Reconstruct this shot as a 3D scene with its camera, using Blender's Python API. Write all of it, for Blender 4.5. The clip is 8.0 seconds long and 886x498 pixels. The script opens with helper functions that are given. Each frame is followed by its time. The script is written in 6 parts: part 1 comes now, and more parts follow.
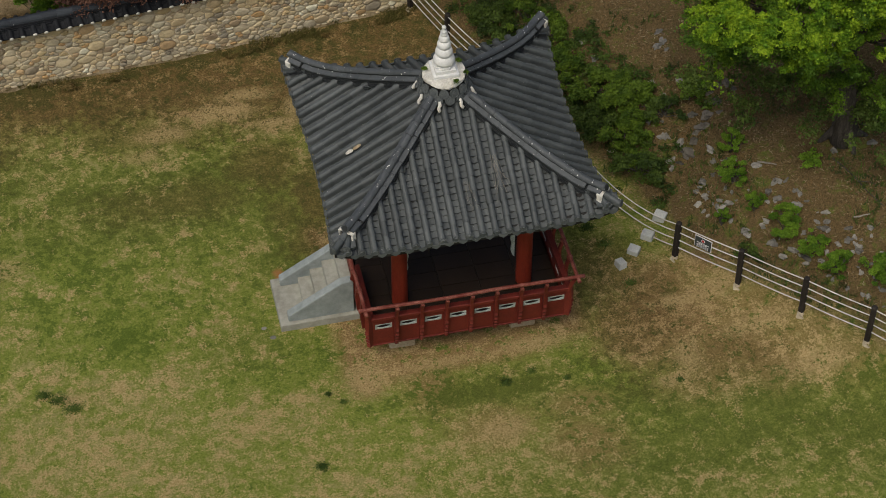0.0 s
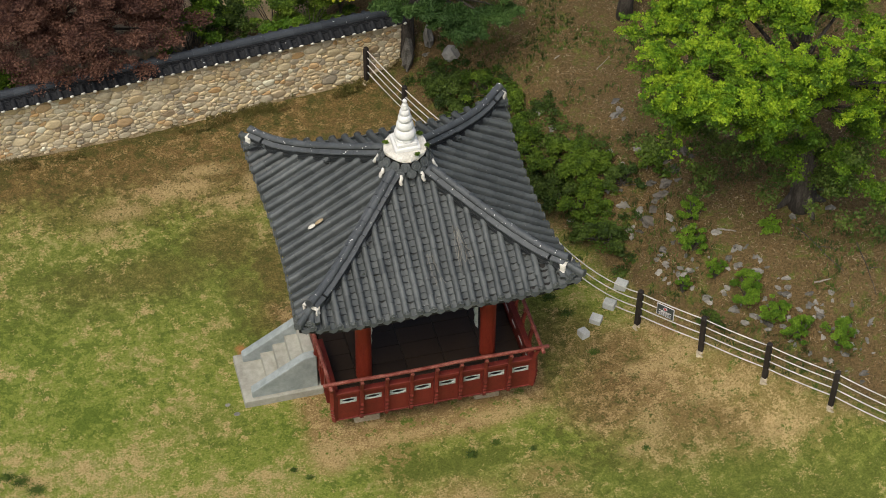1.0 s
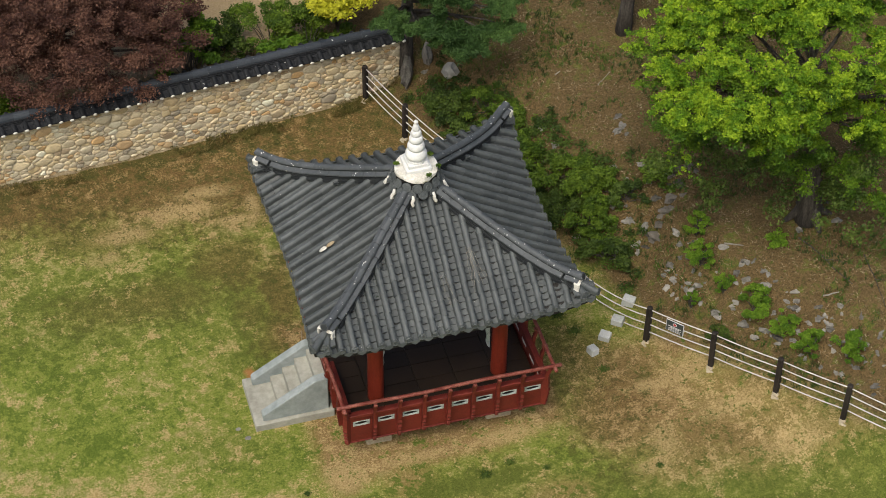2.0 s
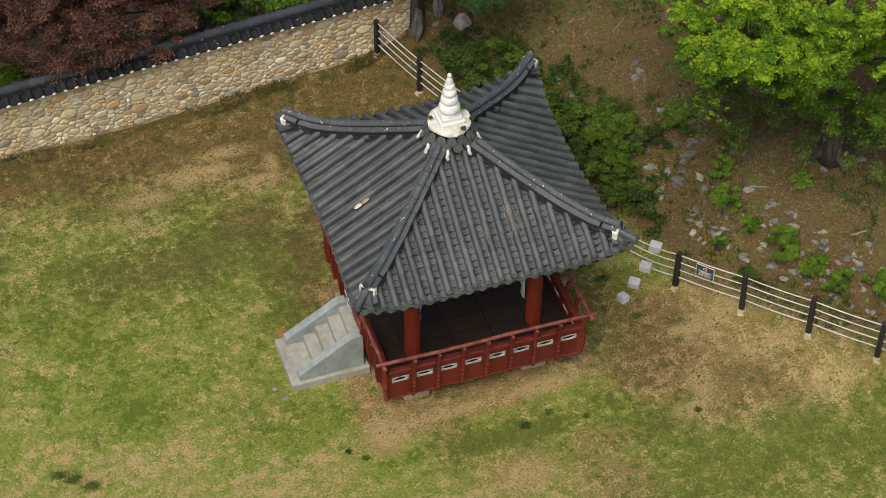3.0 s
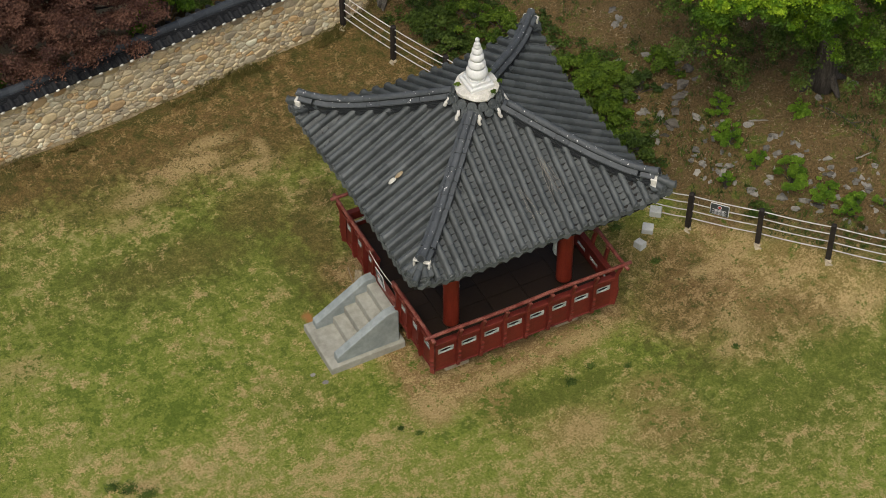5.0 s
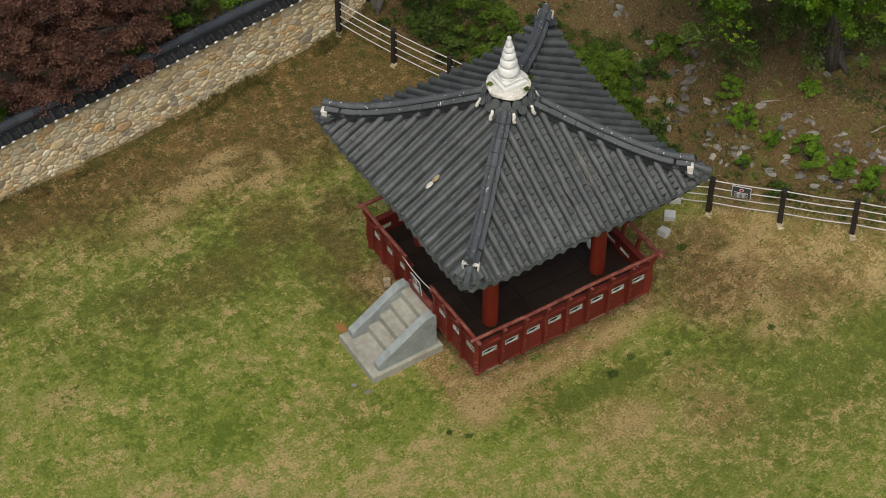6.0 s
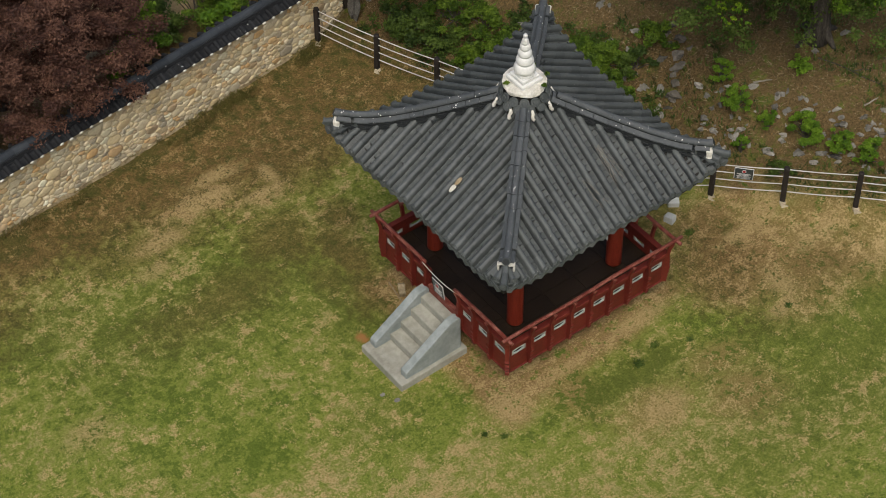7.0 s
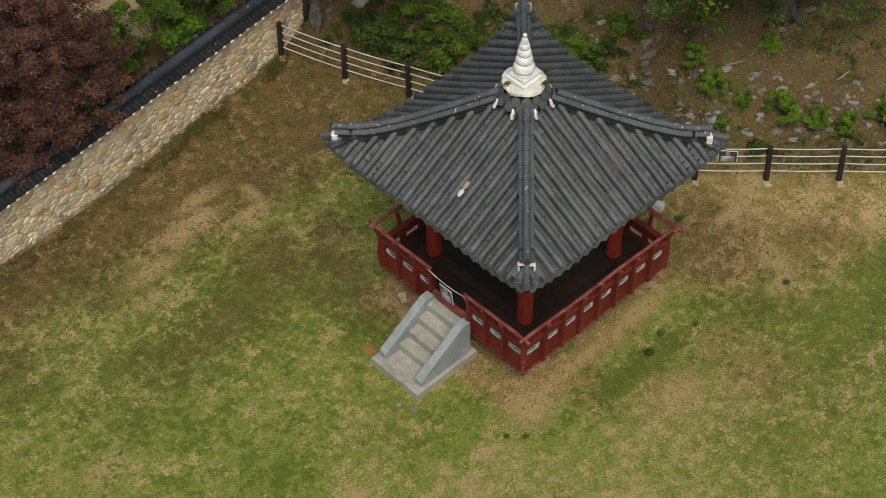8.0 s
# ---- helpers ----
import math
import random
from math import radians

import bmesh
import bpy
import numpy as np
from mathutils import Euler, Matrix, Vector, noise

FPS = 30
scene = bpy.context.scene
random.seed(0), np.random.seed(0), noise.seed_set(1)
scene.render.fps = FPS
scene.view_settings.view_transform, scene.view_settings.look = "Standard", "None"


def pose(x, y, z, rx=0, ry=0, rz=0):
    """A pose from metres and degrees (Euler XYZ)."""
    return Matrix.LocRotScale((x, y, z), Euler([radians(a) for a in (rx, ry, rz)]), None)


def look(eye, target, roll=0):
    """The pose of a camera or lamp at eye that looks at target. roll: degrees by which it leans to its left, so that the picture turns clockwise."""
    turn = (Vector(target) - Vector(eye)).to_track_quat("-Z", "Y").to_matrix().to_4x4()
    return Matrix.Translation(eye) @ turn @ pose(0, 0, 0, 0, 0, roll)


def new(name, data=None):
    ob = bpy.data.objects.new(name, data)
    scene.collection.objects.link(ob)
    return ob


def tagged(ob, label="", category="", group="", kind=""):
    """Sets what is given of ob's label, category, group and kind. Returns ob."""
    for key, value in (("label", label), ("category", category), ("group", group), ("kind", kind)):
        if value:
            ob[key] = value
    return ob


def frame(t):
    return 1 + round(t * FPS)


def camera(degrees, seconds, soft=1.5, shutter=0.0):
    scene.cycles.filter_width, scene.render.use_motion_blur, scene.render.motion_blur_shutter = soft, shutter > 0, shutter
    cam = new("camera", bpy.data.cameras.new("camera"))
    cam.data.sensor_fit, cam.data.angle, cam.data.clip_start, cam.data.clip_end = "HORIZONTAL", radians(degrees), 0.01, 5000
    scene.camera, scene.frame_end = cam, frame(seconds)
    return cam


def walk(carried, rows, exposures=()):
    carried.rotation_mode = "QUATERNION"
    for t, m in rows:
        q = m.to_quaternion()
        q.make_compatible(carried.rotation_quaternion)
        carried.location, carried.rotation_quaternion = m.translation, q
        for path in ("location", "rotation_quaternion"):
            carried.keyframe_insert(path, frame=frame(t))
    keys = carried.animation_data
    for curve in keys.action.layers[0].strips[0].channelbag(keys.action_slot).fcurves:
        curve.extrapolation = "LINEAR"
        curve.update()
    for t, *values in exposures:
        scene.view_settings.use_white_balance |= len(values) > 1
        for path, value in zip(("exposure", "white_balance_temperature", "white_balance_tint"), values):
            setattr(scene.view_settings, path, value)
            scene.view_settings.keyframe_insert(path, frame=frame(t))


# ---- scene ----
cam = camera(23.8, 8.0, 0.6)
PATH = [
    (0, (-6.226, -26.48, 29.228), (-5.911, -25.133, 27.784), 0.1),
    (0.5, (-6.374, -26.466, 29.21), (-6.028, -25.086, 27.804), 0.2),
    (1, (-6.489, -26.35, 29.264), (-6.114, -24.97, 27.866), 0.5),
    (1.2, (-6.579, -26.271, 29.275), (-6.192, -24.893, 27.879), 0.6),
    (2.3, (-7.665, -25.671, 29.37), (-7.246, -24.3, 27.975), 0.4),
    (2.5, (-7.948, -25.573, 29.362), (-7.524, -24.211, 27.96), 0.2),
    (3, (-8.75, -25.249, 29.334), (-8.298, -23.924, 27.906), 0.1),
    (3.5, (-9.649, -24.835, 29.312), (-9.169, -23.536, 27.87), -0.1),
    (4, (-10.619, -24.358, 29.305), (-10.101, -23.082, 27.855), -0.2),
    (4.2, (-11.008, -24.136, 29.301), (-10.467, -22.873, 27.848), -0.1),
    (5.3, (-13.357, -22.846, 29.189), (-12.696, -21.643, 27.735), -0.1),
    (5.5, (-13.777, -22.557, 29.182), (-13.098, -21.365, 27.727), -0.3),
    (6, (-14.875, -21.756, 29.186), (-14.153, -20.593, 27.728), -0.5),
    (6.5, (-16.005, -20.907, 29.158), (-15.234, -19.775, 27.7), -0.7),
    (7, (-17.063, -20.017, 29.156), (-16.235, -18.93, 27.696), -0.7),
    (7.5, (-18.06, -19.083, 29.135), (-17.172, -18.045, 27.674), -0.6),
    (8, (-19.075, -18.071, 29.17), (-18.137, -17.079, 27.708), -0.8),
]
walk(cam, [(t, look(e, a, r)) for t, e, a, r in PATH], [(0, -0.27), (0.3, -0.07), (0.7, 0.22), (1.2, 0.40), (2.5, 0.44), (3.5, 0.20), (5.5, 0.10), (8, 0.07)])

# ---- world and light ----
world = bpy.data.worlds.new("overcast_sky")
scene.world = world
world.use_nodes = True
wn = world.node_tree.nodes
sky = wn.new("ShaderNodeTexSky")
sky.sky_type, sky.sun_disc = "NISHITA", False
sky.sun_elevation, sky.sun_rotation = radians(58), radians(215)
sky.air_density, sky.dust_density, sky.ozone_density = 1.0, 6.0, 1.0
world.node_tree.links.new(sky.outputs["Color"], wn["Background"].inputs["Color"])
wn["Background"].inputs["Strength"].default_value = 0.115
sun = new("sun", bpy.data.lights.new("sun", "SUN"))
sun.data.energy, sun.data.angle, sun.data.color = 1.5, radians(28), (1.0, 0.985, 0.87)
sun.matrix_world = look((0, 0, 0), (0.45, 0.55, -1.15))


# ---- materials ----
def node_mat(name):
    m = bpy.data.materials.new(name)
    m.use_nodes = True
    nt = m.node_tree
    return m, nt, nt.nodes["Principled BSDF"]


def position(nt):
    return nt.nodes.new("ShaderNodeNewGeometry").outputs["Position"]


def noise_out(nt, scale, detail=4.0, rough=0.6, vec=None, dist=0.0, out="Fac"):
    n = nt.nodes.new("ShaderNodeTexNoise")
    n.inputs["Scale"].default_value = scale
    n.inputs["Detail"].default_value = detail
    n.inputs["Roughness"].default_value = rough
    n.inputs["Distortion"].default_value = dist
    nt.links.new(vec if vec is not None else position(nt), n.inputs["Vector"])
    return n.outputs[out]


def ramp(nt, fac, lo, hi):
    n = nt.nodes.new("ShaderNodeMapRange")
    n.interpolation_type = "SMOOTHSTEP"
    n.inputs["From Min"].default_value, n.inputs["From Max"].default_value = lo, hi
    nt.links.new(fac, n.inputs["Value"])
    return n.outputs["Result"]


def mix(nt, fac, a, b, mode="MIX"):
    n = nt.nodes.new("ShaderNodeMix")
    n.data_type, n.blend_type = "RGBA", mode
    for sock, v in ((n.inputs[0], fac), (n.inputs[6], a), (n.inputs[7], b)):
        if isinstance(v, (int, float)):
            sock.default_value = v
        elif isinstance(v, tuple):
            sock.default_value = (*v, 1.0)
        else:
            nt.links.new(v, sock)
    return n.outputs[2]


def arith(nt, op, a, b, clamp=False):
    n = nt.nodes.new("ShaderNodeMath")
    n.operation, n.use_clamp = op, clamp
    for sock, v in ((n.inputs[0], a), (n.inputs[1], b)):
        if isinstance(v, (int, float)):
            sock.default_value = v
        else:
            nt.links.new(v, sock)
    return n.outputs[0]


def bump(nt, bsdf, height, strength, distance):
    n = nt.nodes.new("ShaderNodeBump")
    n.inputs["Strength"].default_value, n.inputs["Distance"].default_value = strength, distance
    nt.links.new(height, n.inputs["Height"])
    nt.links.new(n.outputs["Normal"], bsdf.inputs["Normal"])


def surface(name, dark, mid, light, coarse, fine, rough=0.8, relief=0.01, piece=0.0, island=0.0, flecks=None, spec=0.3, stretch=None):
    """Three tones by noise at two sizes, with grain relief; piece/island: how much each piece differs; flecks: (colour, scale, threshold)."""
    m, nt, bsdf = node_mat(name)
    vec = position(nt)
    if stretch:
        mp = nt.nodes.new("ShaderNodeMapping")
        mp.inputs["Scale"].default_value = stretch
        nt.links.new(vec, mp.inputs["Vector"])
        vec = mp.outputs["Vector"]
    big = ramp(nt, noise_out(nt, coarse, 3, 0.55, vec), 0.3, 0.7)
    small = ramp(nt, noise_out(nt, fine, 5, 0.65, vec), 0.28, 0.72)
    col = mix(nt, small, mix(nt, big, dark, mid), mix(nt, big, mid, light))
    if piece:
        rnd = nt.nodes.new("ShaderNodeObjectInfo").outputs["Random"]
        col = mix(nt, piece, col, mix(nt, rnd, dark, light))
    if island:
        rnd = nt.nodes.new("ShaderNodeNewGeometry").outputs["Random Per Island"]
        col = mix(nt, island, col, mix(nt, rnd, dark, light))
    if flecks:
        colour, scale, cut = flecks
        f = ramp(nt, noise_out(nt, scale, 2, 0.5), cut, cut + 0.03)
        col = mix(nt, f, col, colour)
    nt.links.new(col, bsdf.inputs["Base Color"])
    bsdf.inputs["Roughness"].default_value = rough
    bsdf.inputs["Specular IOR Level"].default_value = spec
    bump(nt, bsdf, noise_out(nt, fine * 1.5, 6, 0.7, vec), 0.5, relief)
    return m


def leaf_mat(name, dark, mid, light, scale=0.9):
    m, nt, bsdf = node_mat(name)
    rnd = nt.nodes.new("ShaderNodeNewGeometry").outputs["Random Per Island"]
    big = ramp(nt, noise_out(nt, scale, 3, 0.6), 0.38, 0.62)
    col = mix(nt, ramp(nt, rnd, -0.45, 1.45), mix(nt, big, dark, mid), mix(nt, big, mid, light))
    nt.links.new(col, bsdf.inputs["Base Color"])
    bsdf.inputs["Roughness"].default_value = 0.6
    bsdf.inputs["Specular IOR Level"].default_value = 0.25
    tr = nt.nodes.new("ShaderNodeBsdfTranslucent")
    nt.links.new(col, tr.inputs["Color"])
    ms = nt.nodes.new("ShaderNodeMixShader")
    ms.inputs[0].default_value = 0.35
    nt.links.new(bsdf.outputs[0], ms.inputs[1])
    nt.links.new(tr.outputs[0], ms.inputs[2])
    nt.links.new(ms.outputs[0], nt.nodes["Material Output"].inputs["Surface"])
    return m


WALL_Y, WALL_K = 8.03, 0.15          # face of the stone wall: y = WALL_Y + WALL_K * x

# worn and lush patches of the lawn: x, y, radius along x, radius along y, strength
SAND_PATCHES = [(4.9, -0.7, 0.7, 0.5, 1.0), (4.0, -0.9, 1.0, 0.7, 0.9), (4.1, -1.9, 1.5, 1.1, 1.0), (3.4, -2.4, 0.9, 0.8, 0.8), (-1.95, -2.15, 0.35, 0.40, 1.0), (5.3, -2.2, 2.0, 1.1, 0.8), (4.4, -1.7, 1.2, 0.7, 0.8), (6.8, -3.6, 1.2, 0.8, 0.6), (1.6, -4.4, 0.8, 0.6, 0.7), (-0.9, -2.6, 0.5, 0.5, 0.8), (5.6, -3.2, 1.3, 0.9, 0.75), (4.2, -3.5, 1.1, 0.6, 0.6), (6.3, -2.9, 0.9, 0.5, 0.7), (-1.35, -1.95, 0.9, 0.45, 1.0), (0.1, -1.95, 1.6, 0.30, 1.0), (4.7, -1.35, 0.9, 0.35, 0.9), (4.9, -2.7, 1.3, 0.8, 0.8), (0.0, -3.7, 0.8, 0.5, 0.6), (1.75, -3.5, 0.7, 0.4, 0.7)]
STRAW_PATCHES = [(-6.3, -1.4, 1.6, 0.5, 0.9), (-8.7, -1.2, 1.2, 0.6, 0.8), (-3.6, -2.3, 1.2, 0.7, 0.7), (-5.6, -3.6, 3.0, 1.0, 0.7), (-8.0, -0.8, 1.2, 0.8, 0.6), (-7.0, -2.6, 2.4, 1.3, 0.9), (-4.4, -2.6, 1.6, 0.8, 0.7), (-2.5, 4.9, 0.8, 0.3, 1.0), (-3.6, 5.5, 1.0, 0.35, 1.0), (-7.0, 4.1, 0.6, 0.35, 0.5), (-4.6, 4.3, 0.5, 0.3, 0.6), (-2.0, -4.6, 3.5, 1.0, 0.7), (3.3, -5.2, 2.0, 0.8, 0.6), (-4.7, -0.3, 0.7, 0.35, 0.5)]
LUSH_PATCHES = [(7.2, -4.4, 1.2, 0.7, 0.7), (4.9, -4.3, 0.9, 0.5, 0.6), (-4.2, 3.4, 2.0, 0.9, 0.7), (-2.7, 2.6, 0.8, 1.1, 0.8), (3.6, -4.6, 2.2, 0.9, 0.6), (2.4, -3.2, 1.0, 0.5, 0.8), (6.3, -5.0, 1.6, 0.8, 0.6), (-0.75, -2.75, 1.0, 0.28, 1.0), (0.6, -2.85, 1.1, 0.25, 0.8), (2.2, -2.75, 0.5, 0.22, 1.0), (-6.1, 6.0, 0.5, 0.35, 0.9), (-6.2, 0.2, 1.4, 0.8, 0.6), (-3.1, 3.4, 1.2, 0.8, 0.5), (3.4, -4.4, 0.7, 0.4, 0.7), (-2.6, 1.9, 0.5, 1.0, 0.7), (-7.0, 1.8, 1.1, 0.7, 0.6), (5.5, -4.3, 0.9, 0.5, 0.6), (-3.3, -1.6, 1.0, 0.5, 0.5)]
TAN_PATCHES = [(-3.4, 5.55, 0.7, 0.24, 1.0), (-2.35, 5.05, 0.45, 0.12, 1.0), (-2.0, 5.4, 0.14, 0.3, 0.9), (-4.7, 5.1, 0.6, 0.22, 0.9), (-5.2, 4.5, 0.4, 0.2, 0.7), (-2.9, 6.0, 0.6, 0.2, 0.8), (4.4, -1.5, 0.8, 0.14, 1.0), (5.1, -1.3, 0.5, 0.22, 1.0), (3.5, -3.35, 0.35, 0.16, 0.9), (3.9, -2.9, 0.22, 0.4, 0.8), (6.2, -3.6, 0.6, 0.3, 0.8), (5.4, -2.4, 0.6, 0.25, 0.8), (-1.95, -2.1, 0.38, 0.38, 1.0), (1.2, -1.95, 0.6, 0.16, 1.0), (-0.7, -2.0, 0.9, 0.12, 0.8), (-4.6, -0.3, 0.10, 0.07, 1.0), (-4.42, -0.08, 0.10, 0.06, 1.0), (-4.9, -0.15, 0.08, 0.05, 1.0), (-7.25, -1.42, 0.3, 0.16, 1.0), (0.2, -3.8, 0.5, 0.35, 0.8), (-8.2, 1.9, 0.5, 0.3, 0.7)]
OLIVE_PATCHES = [(4.6, -4.0, 3.6, 1.6, 0.45), (-7.6, 6.2, 2.5, 1.0, 0.5), (-4.0, 5.6, 3.0, 0.8, 0.5), (1.2, -5.2, 2.0, 1.2, 0.4), (5.6, -4.2, 2.4, 1.0, 0.4), (-4.6, 3.4, 3.6, 1.3, 0.55), (-2.7, 1.9, 1.0, 1.6, 0.5), (-7.6, 4.6, 1.6, 1.0, 0.6), (2.7, -0.4, 0.6, 1.2, 0.6), (3.2, -5.2, 3.0, 1.2, 0.55), (6.6, -5.2, 2.0, 1.4, 0.55), (0.4, -2.9, 1.6, 0.5, 0.6), (-3.9, -0.9, 0.8, 0.6, 0.3)]
SOIL_PATCHES = [(-4.6, 3.2, 1.6, 0.6, 0.5), (-2.7, 3.9, 0.9, 0.9, 0.7), (3.3, -1.7, 1.1, 0.9, 0.9), (4.6, -3.0, 1.2, 0.5, 0.5), (-2.0, 2.9, 0.5, 1.2, 0.8), (-5.0, 5.2, 2.0, 0.6, 0.6), (-2.3, 1.7, 0.5, 0.6, 0.7), (3.1, -0.6, 0.9, 1.0, 0.7), (-4.3, 3.6, 0.6, 0.35, 0.4), (2.9, -1.9, 0.7, 1.3, 0.8), (3.6, -1.2, 0.8, 0.9, 0.6), (-1.7, 5.4, 1.6, 1.0, 0.7), (-1.6, 3.6, 0.5, 0.7, 0.8), (1.1, 7.3, 1.6, 1.2, 1.0), (-2.7, 2.4, 0.35, 0.6, 0.5), (1.6, 5.0, 0.9, 1.6, 0.9)]


def patches(nt, x, y, jitter, spots):
    """The greatest of a set of soft, ragged oval patches."""
    best = None
    for cx, cy, rx, ry, power in spots:
        u = arith(nt, "MULTIPLY", arith(nt, "SUBTRACT", x, cx), 1 / rx)
        v = arith(nt, "MULTIPLY", arith(nt, "SUBTRACT", y, cy), 1 / ry)
        d = arith(nt, "SQRT", arith(nt, "ADD", arith(nt, "MULTIPLY", u, u), arith(nt, "MULTIPLY", v, v)), 0.0)
        f = arith(nt, "MULTIPLY", ramp(nt, arith(nt, "ADD", d, jitter), 1.5, 0.3), power)
        best = f if best is None else arith(nt, "MAXIMUM", best, f)
    return best


def ground_colour(nt, lush=0.0):
    """Lawn with worn, dry and bare patches, soil by the wall and round the pavilion, litter on the bank."""
    pos = position(nt)
    sep = nt.nodes.new("ShaderNodeSeparateXYZ")
    nt.links.new(pos, sep.inputs[0])
    x, y, z = sep.outputs
    n_huge = noise_out(nt, 0.30, 3, 0.5, pos)
    n_big = noise_out(nt, 0.9, 4, 0.6, pos, 0.2)
    n_mid = noise_out(nt, 2.6, 6, 0.66, pos)
    n_clump = noise_out(nt, 7.0, 5, 0.64, pos)
    n_fleck = noise_out(nt, 4.2, 6, 0.66, pos)
    n_fine = noise_out(nt, 22.0, 5, 0.8, pos)
    n_grain = noise_out(nt, 60.0, 3, 0.8, pos)
    blade = arith(nt, "ADD", arith(nt, "MULTIPLY", n_fine, 0.55), arith(nt, "MULTIPLY", n_grain, 0.45))
    strand = ramp(nt, blade, 0.40, 0.60)
    green = mix(nt, strand, (0.142, 0.190, 0.025), (0.268, 0.318, 0.056))
    rich = mix(nt, strand, (0.058, 0.104, 0.010), (0.130, 0.192, 0.024))
    straw = mix(nt, strand, (0.255, 0.225, 0.075), (0.43, 0.38, 0.150))
    tan = mix(nt, strand, (0.35, 0.240, 0.098), (0.64, 0.47, 0.235))
    sand = mix(nt, strand, (0.190, 0.112, 0.047), (0.41, 0.262, 0.125))
    soil = mix(nt, strand, (0.086, 0.049, 0.018), (0.262, 0.156, 0.065))
    litter = mix(nt, strand, (0.050, 0.032, 0.015), (0.180, 0.116, 0.056))
    jitter = arith(nt, "ADD", arith(nt, "MULTIPLY", arith(nt, "SUBTRACT", n_big, 0.5), 2.2), arith(nt, "MULTIPLY", arith(nt, "SUBTRACT", n_mid, 0.5), 2.4))
    ragged = arith(nt, "ADD", arith(nt, "MULTIPLY", jitter, 0.6), arith(nt, "MULTIPLY", arith(nt, "SUBTRACT", n_clump, 0.5), 2.2))
    worn = patches(nt, x, y, ragged, STRAW_PATCHES)
    fresh = patches(nt, x, y, ragged, LUSH_PATCHES)
    ax = arith(nt, "SUBTRACT", arith(nt, "ABSOLUTE", x, 0.0), 2.0)
    ay = arith(nt, "SUBTRACT", arith(nt, "ABSOLUTE", y, 0.0), 1.6)
    near = arith(nt, "ADD", arith(nt, "MAXIMUM", ax, ay), arith(nt, "MULTIPLY", ragged, 0.16))
    bare = arith(nt, "MAXIMUM", ramp(nt, near, 0.55, 0.1), patches(nt, x, y, ragged, SAND_PATCHES))
    # thin straw among the green
    dry = arith(nt, "ADD", arith(nt, "MULTIPLY", n_mid, 0.34), arith(nt, "MULTIPLY", n_big, 0.12))
    dry = arith(nt, "ADD", dry, arith(nt, "MULTIPLY", n_clump, 0.38))
    dry = arith(nt, "ADD", dry, arith(nt, "MULTIPLY", n_fine, 0.16))
    dry = arith(nt, "ADD", dry, arith(nt, "MULTIPLY", worn, 0.045))
    dry = arith(nt, "SUBTRACT", dry, arith(nt, "MULTIPLY", fresh, 0.065))
    col = mix(nt, ramp(nt, dry, 0.495, 0.60), green, straw)
    col = mix(nt, arith(nt, "MULTIPLY", ramp(nt, dry, 0.495, 0.415), 0.85), col, rich)
    # darker olive turf towards the wall, round the pavilion and to the south-east
    olive = mix(nt, strand, (0.066, 0.084, 0.013), (0.142, 0.158, 0.034))
    shady = patches(nt, x, y, ragged, OLIVE_PATCHES)
    col = mix(nt, arith(nt, "MULTIPLY", shady, ramp(nt, dry, 0.60, 0.48)), col, olive)
    # worn, sandy turf
    col = mix(nt, arith(nt, "MULTIPLY", arith(nt, "MULTIPLY", bare, ramp(nt, dry, 0.42, 0.49)), 0.95), col, sand)
    # soil and dead grass along the wall, spreading to the east
    d_wall = arith(nt, "SUBTRACT", arith(nt, "ADD", arith(nt, "MULTIPLY", x, WALL_K), WALL_Y), y)
    d_wall = arith(nt, "ADD", d_wall, arith(nt, "MULTIPLY", jitter, 1.0))
    lean = arith(nt, "SUBTRACT", d_wall, arith(nt, "MULTIPLY", ramp(nt, x, -7.0, 1.0), 1.8))
    lean = arith(nt, "ADD", lean, arith(nt, "MULTIPLY", arith(nt, "SUBTRACT", n_clump, 0.5), 3.0))
    earth = arith(nt, "MAXIMUM", ramp(nt, lean, 2.6, 0.7), patches(nt, x, y, ragged, SOIL_PATCHES))
    weedy = ramp(nt, arith(nt, "ADD", arith(nt, "MULTIPLY", n_clump, 0.6), arith(nt, "MULTIPLY", n_mid, 0.4)), 0.37, 0.57)
    moss = mix(nt, strand, (0.034, 0.036, 0.009), (0.110, 0.104, 0.028))
    col = mix(nt, arith(nt, "MULTIPLY", earth, 0.94), col, mix(nt, weedy, moss, soil))
    foot = arith(nt, "ADD", d_wall, arith(nt, "MULTIPLY", arith(nt, "SUBTRACT", n_clump, 0.5), 1.6))
    col = mix(nt, arith(nt, "MULTIPLY", ramp(nt, foot, 0.85, 0.2), 0.7), col, moss)
    # pale bare flecks, thickest where the turf is worn away
    bias = arith(nt, "ADD", arith(nt, "MULTIPLY", worn, 0.050), arith(nt, "MULTIPLY", bare, 0.030))
    bias = arith(nt, "SUBTRACT", bias, arith(nt, "MULTIPLY", fresh, 0.06))
    bias = arith(nt, "SUBTRACT", bias, arith(nt, "MULTIPLY", earth, 0.006))
    bias = arith(nt, "ADD", bias, arith(nt, "MULTIPLY", arith(nt, "SUBTRACT", n_big, 0.5), 0.20))
    fray = arith(nt, "ADD", arith(nt, "MULTIPLY", n_fine, 0.36), arith(nt, "MULTIPLY", n_grain, 0.18))
    fleck = arith(nt, "ADD", arith(nt, "ADD", arith(nt, "MULTIPLY", n_fleck, 0.52), fray), bias)
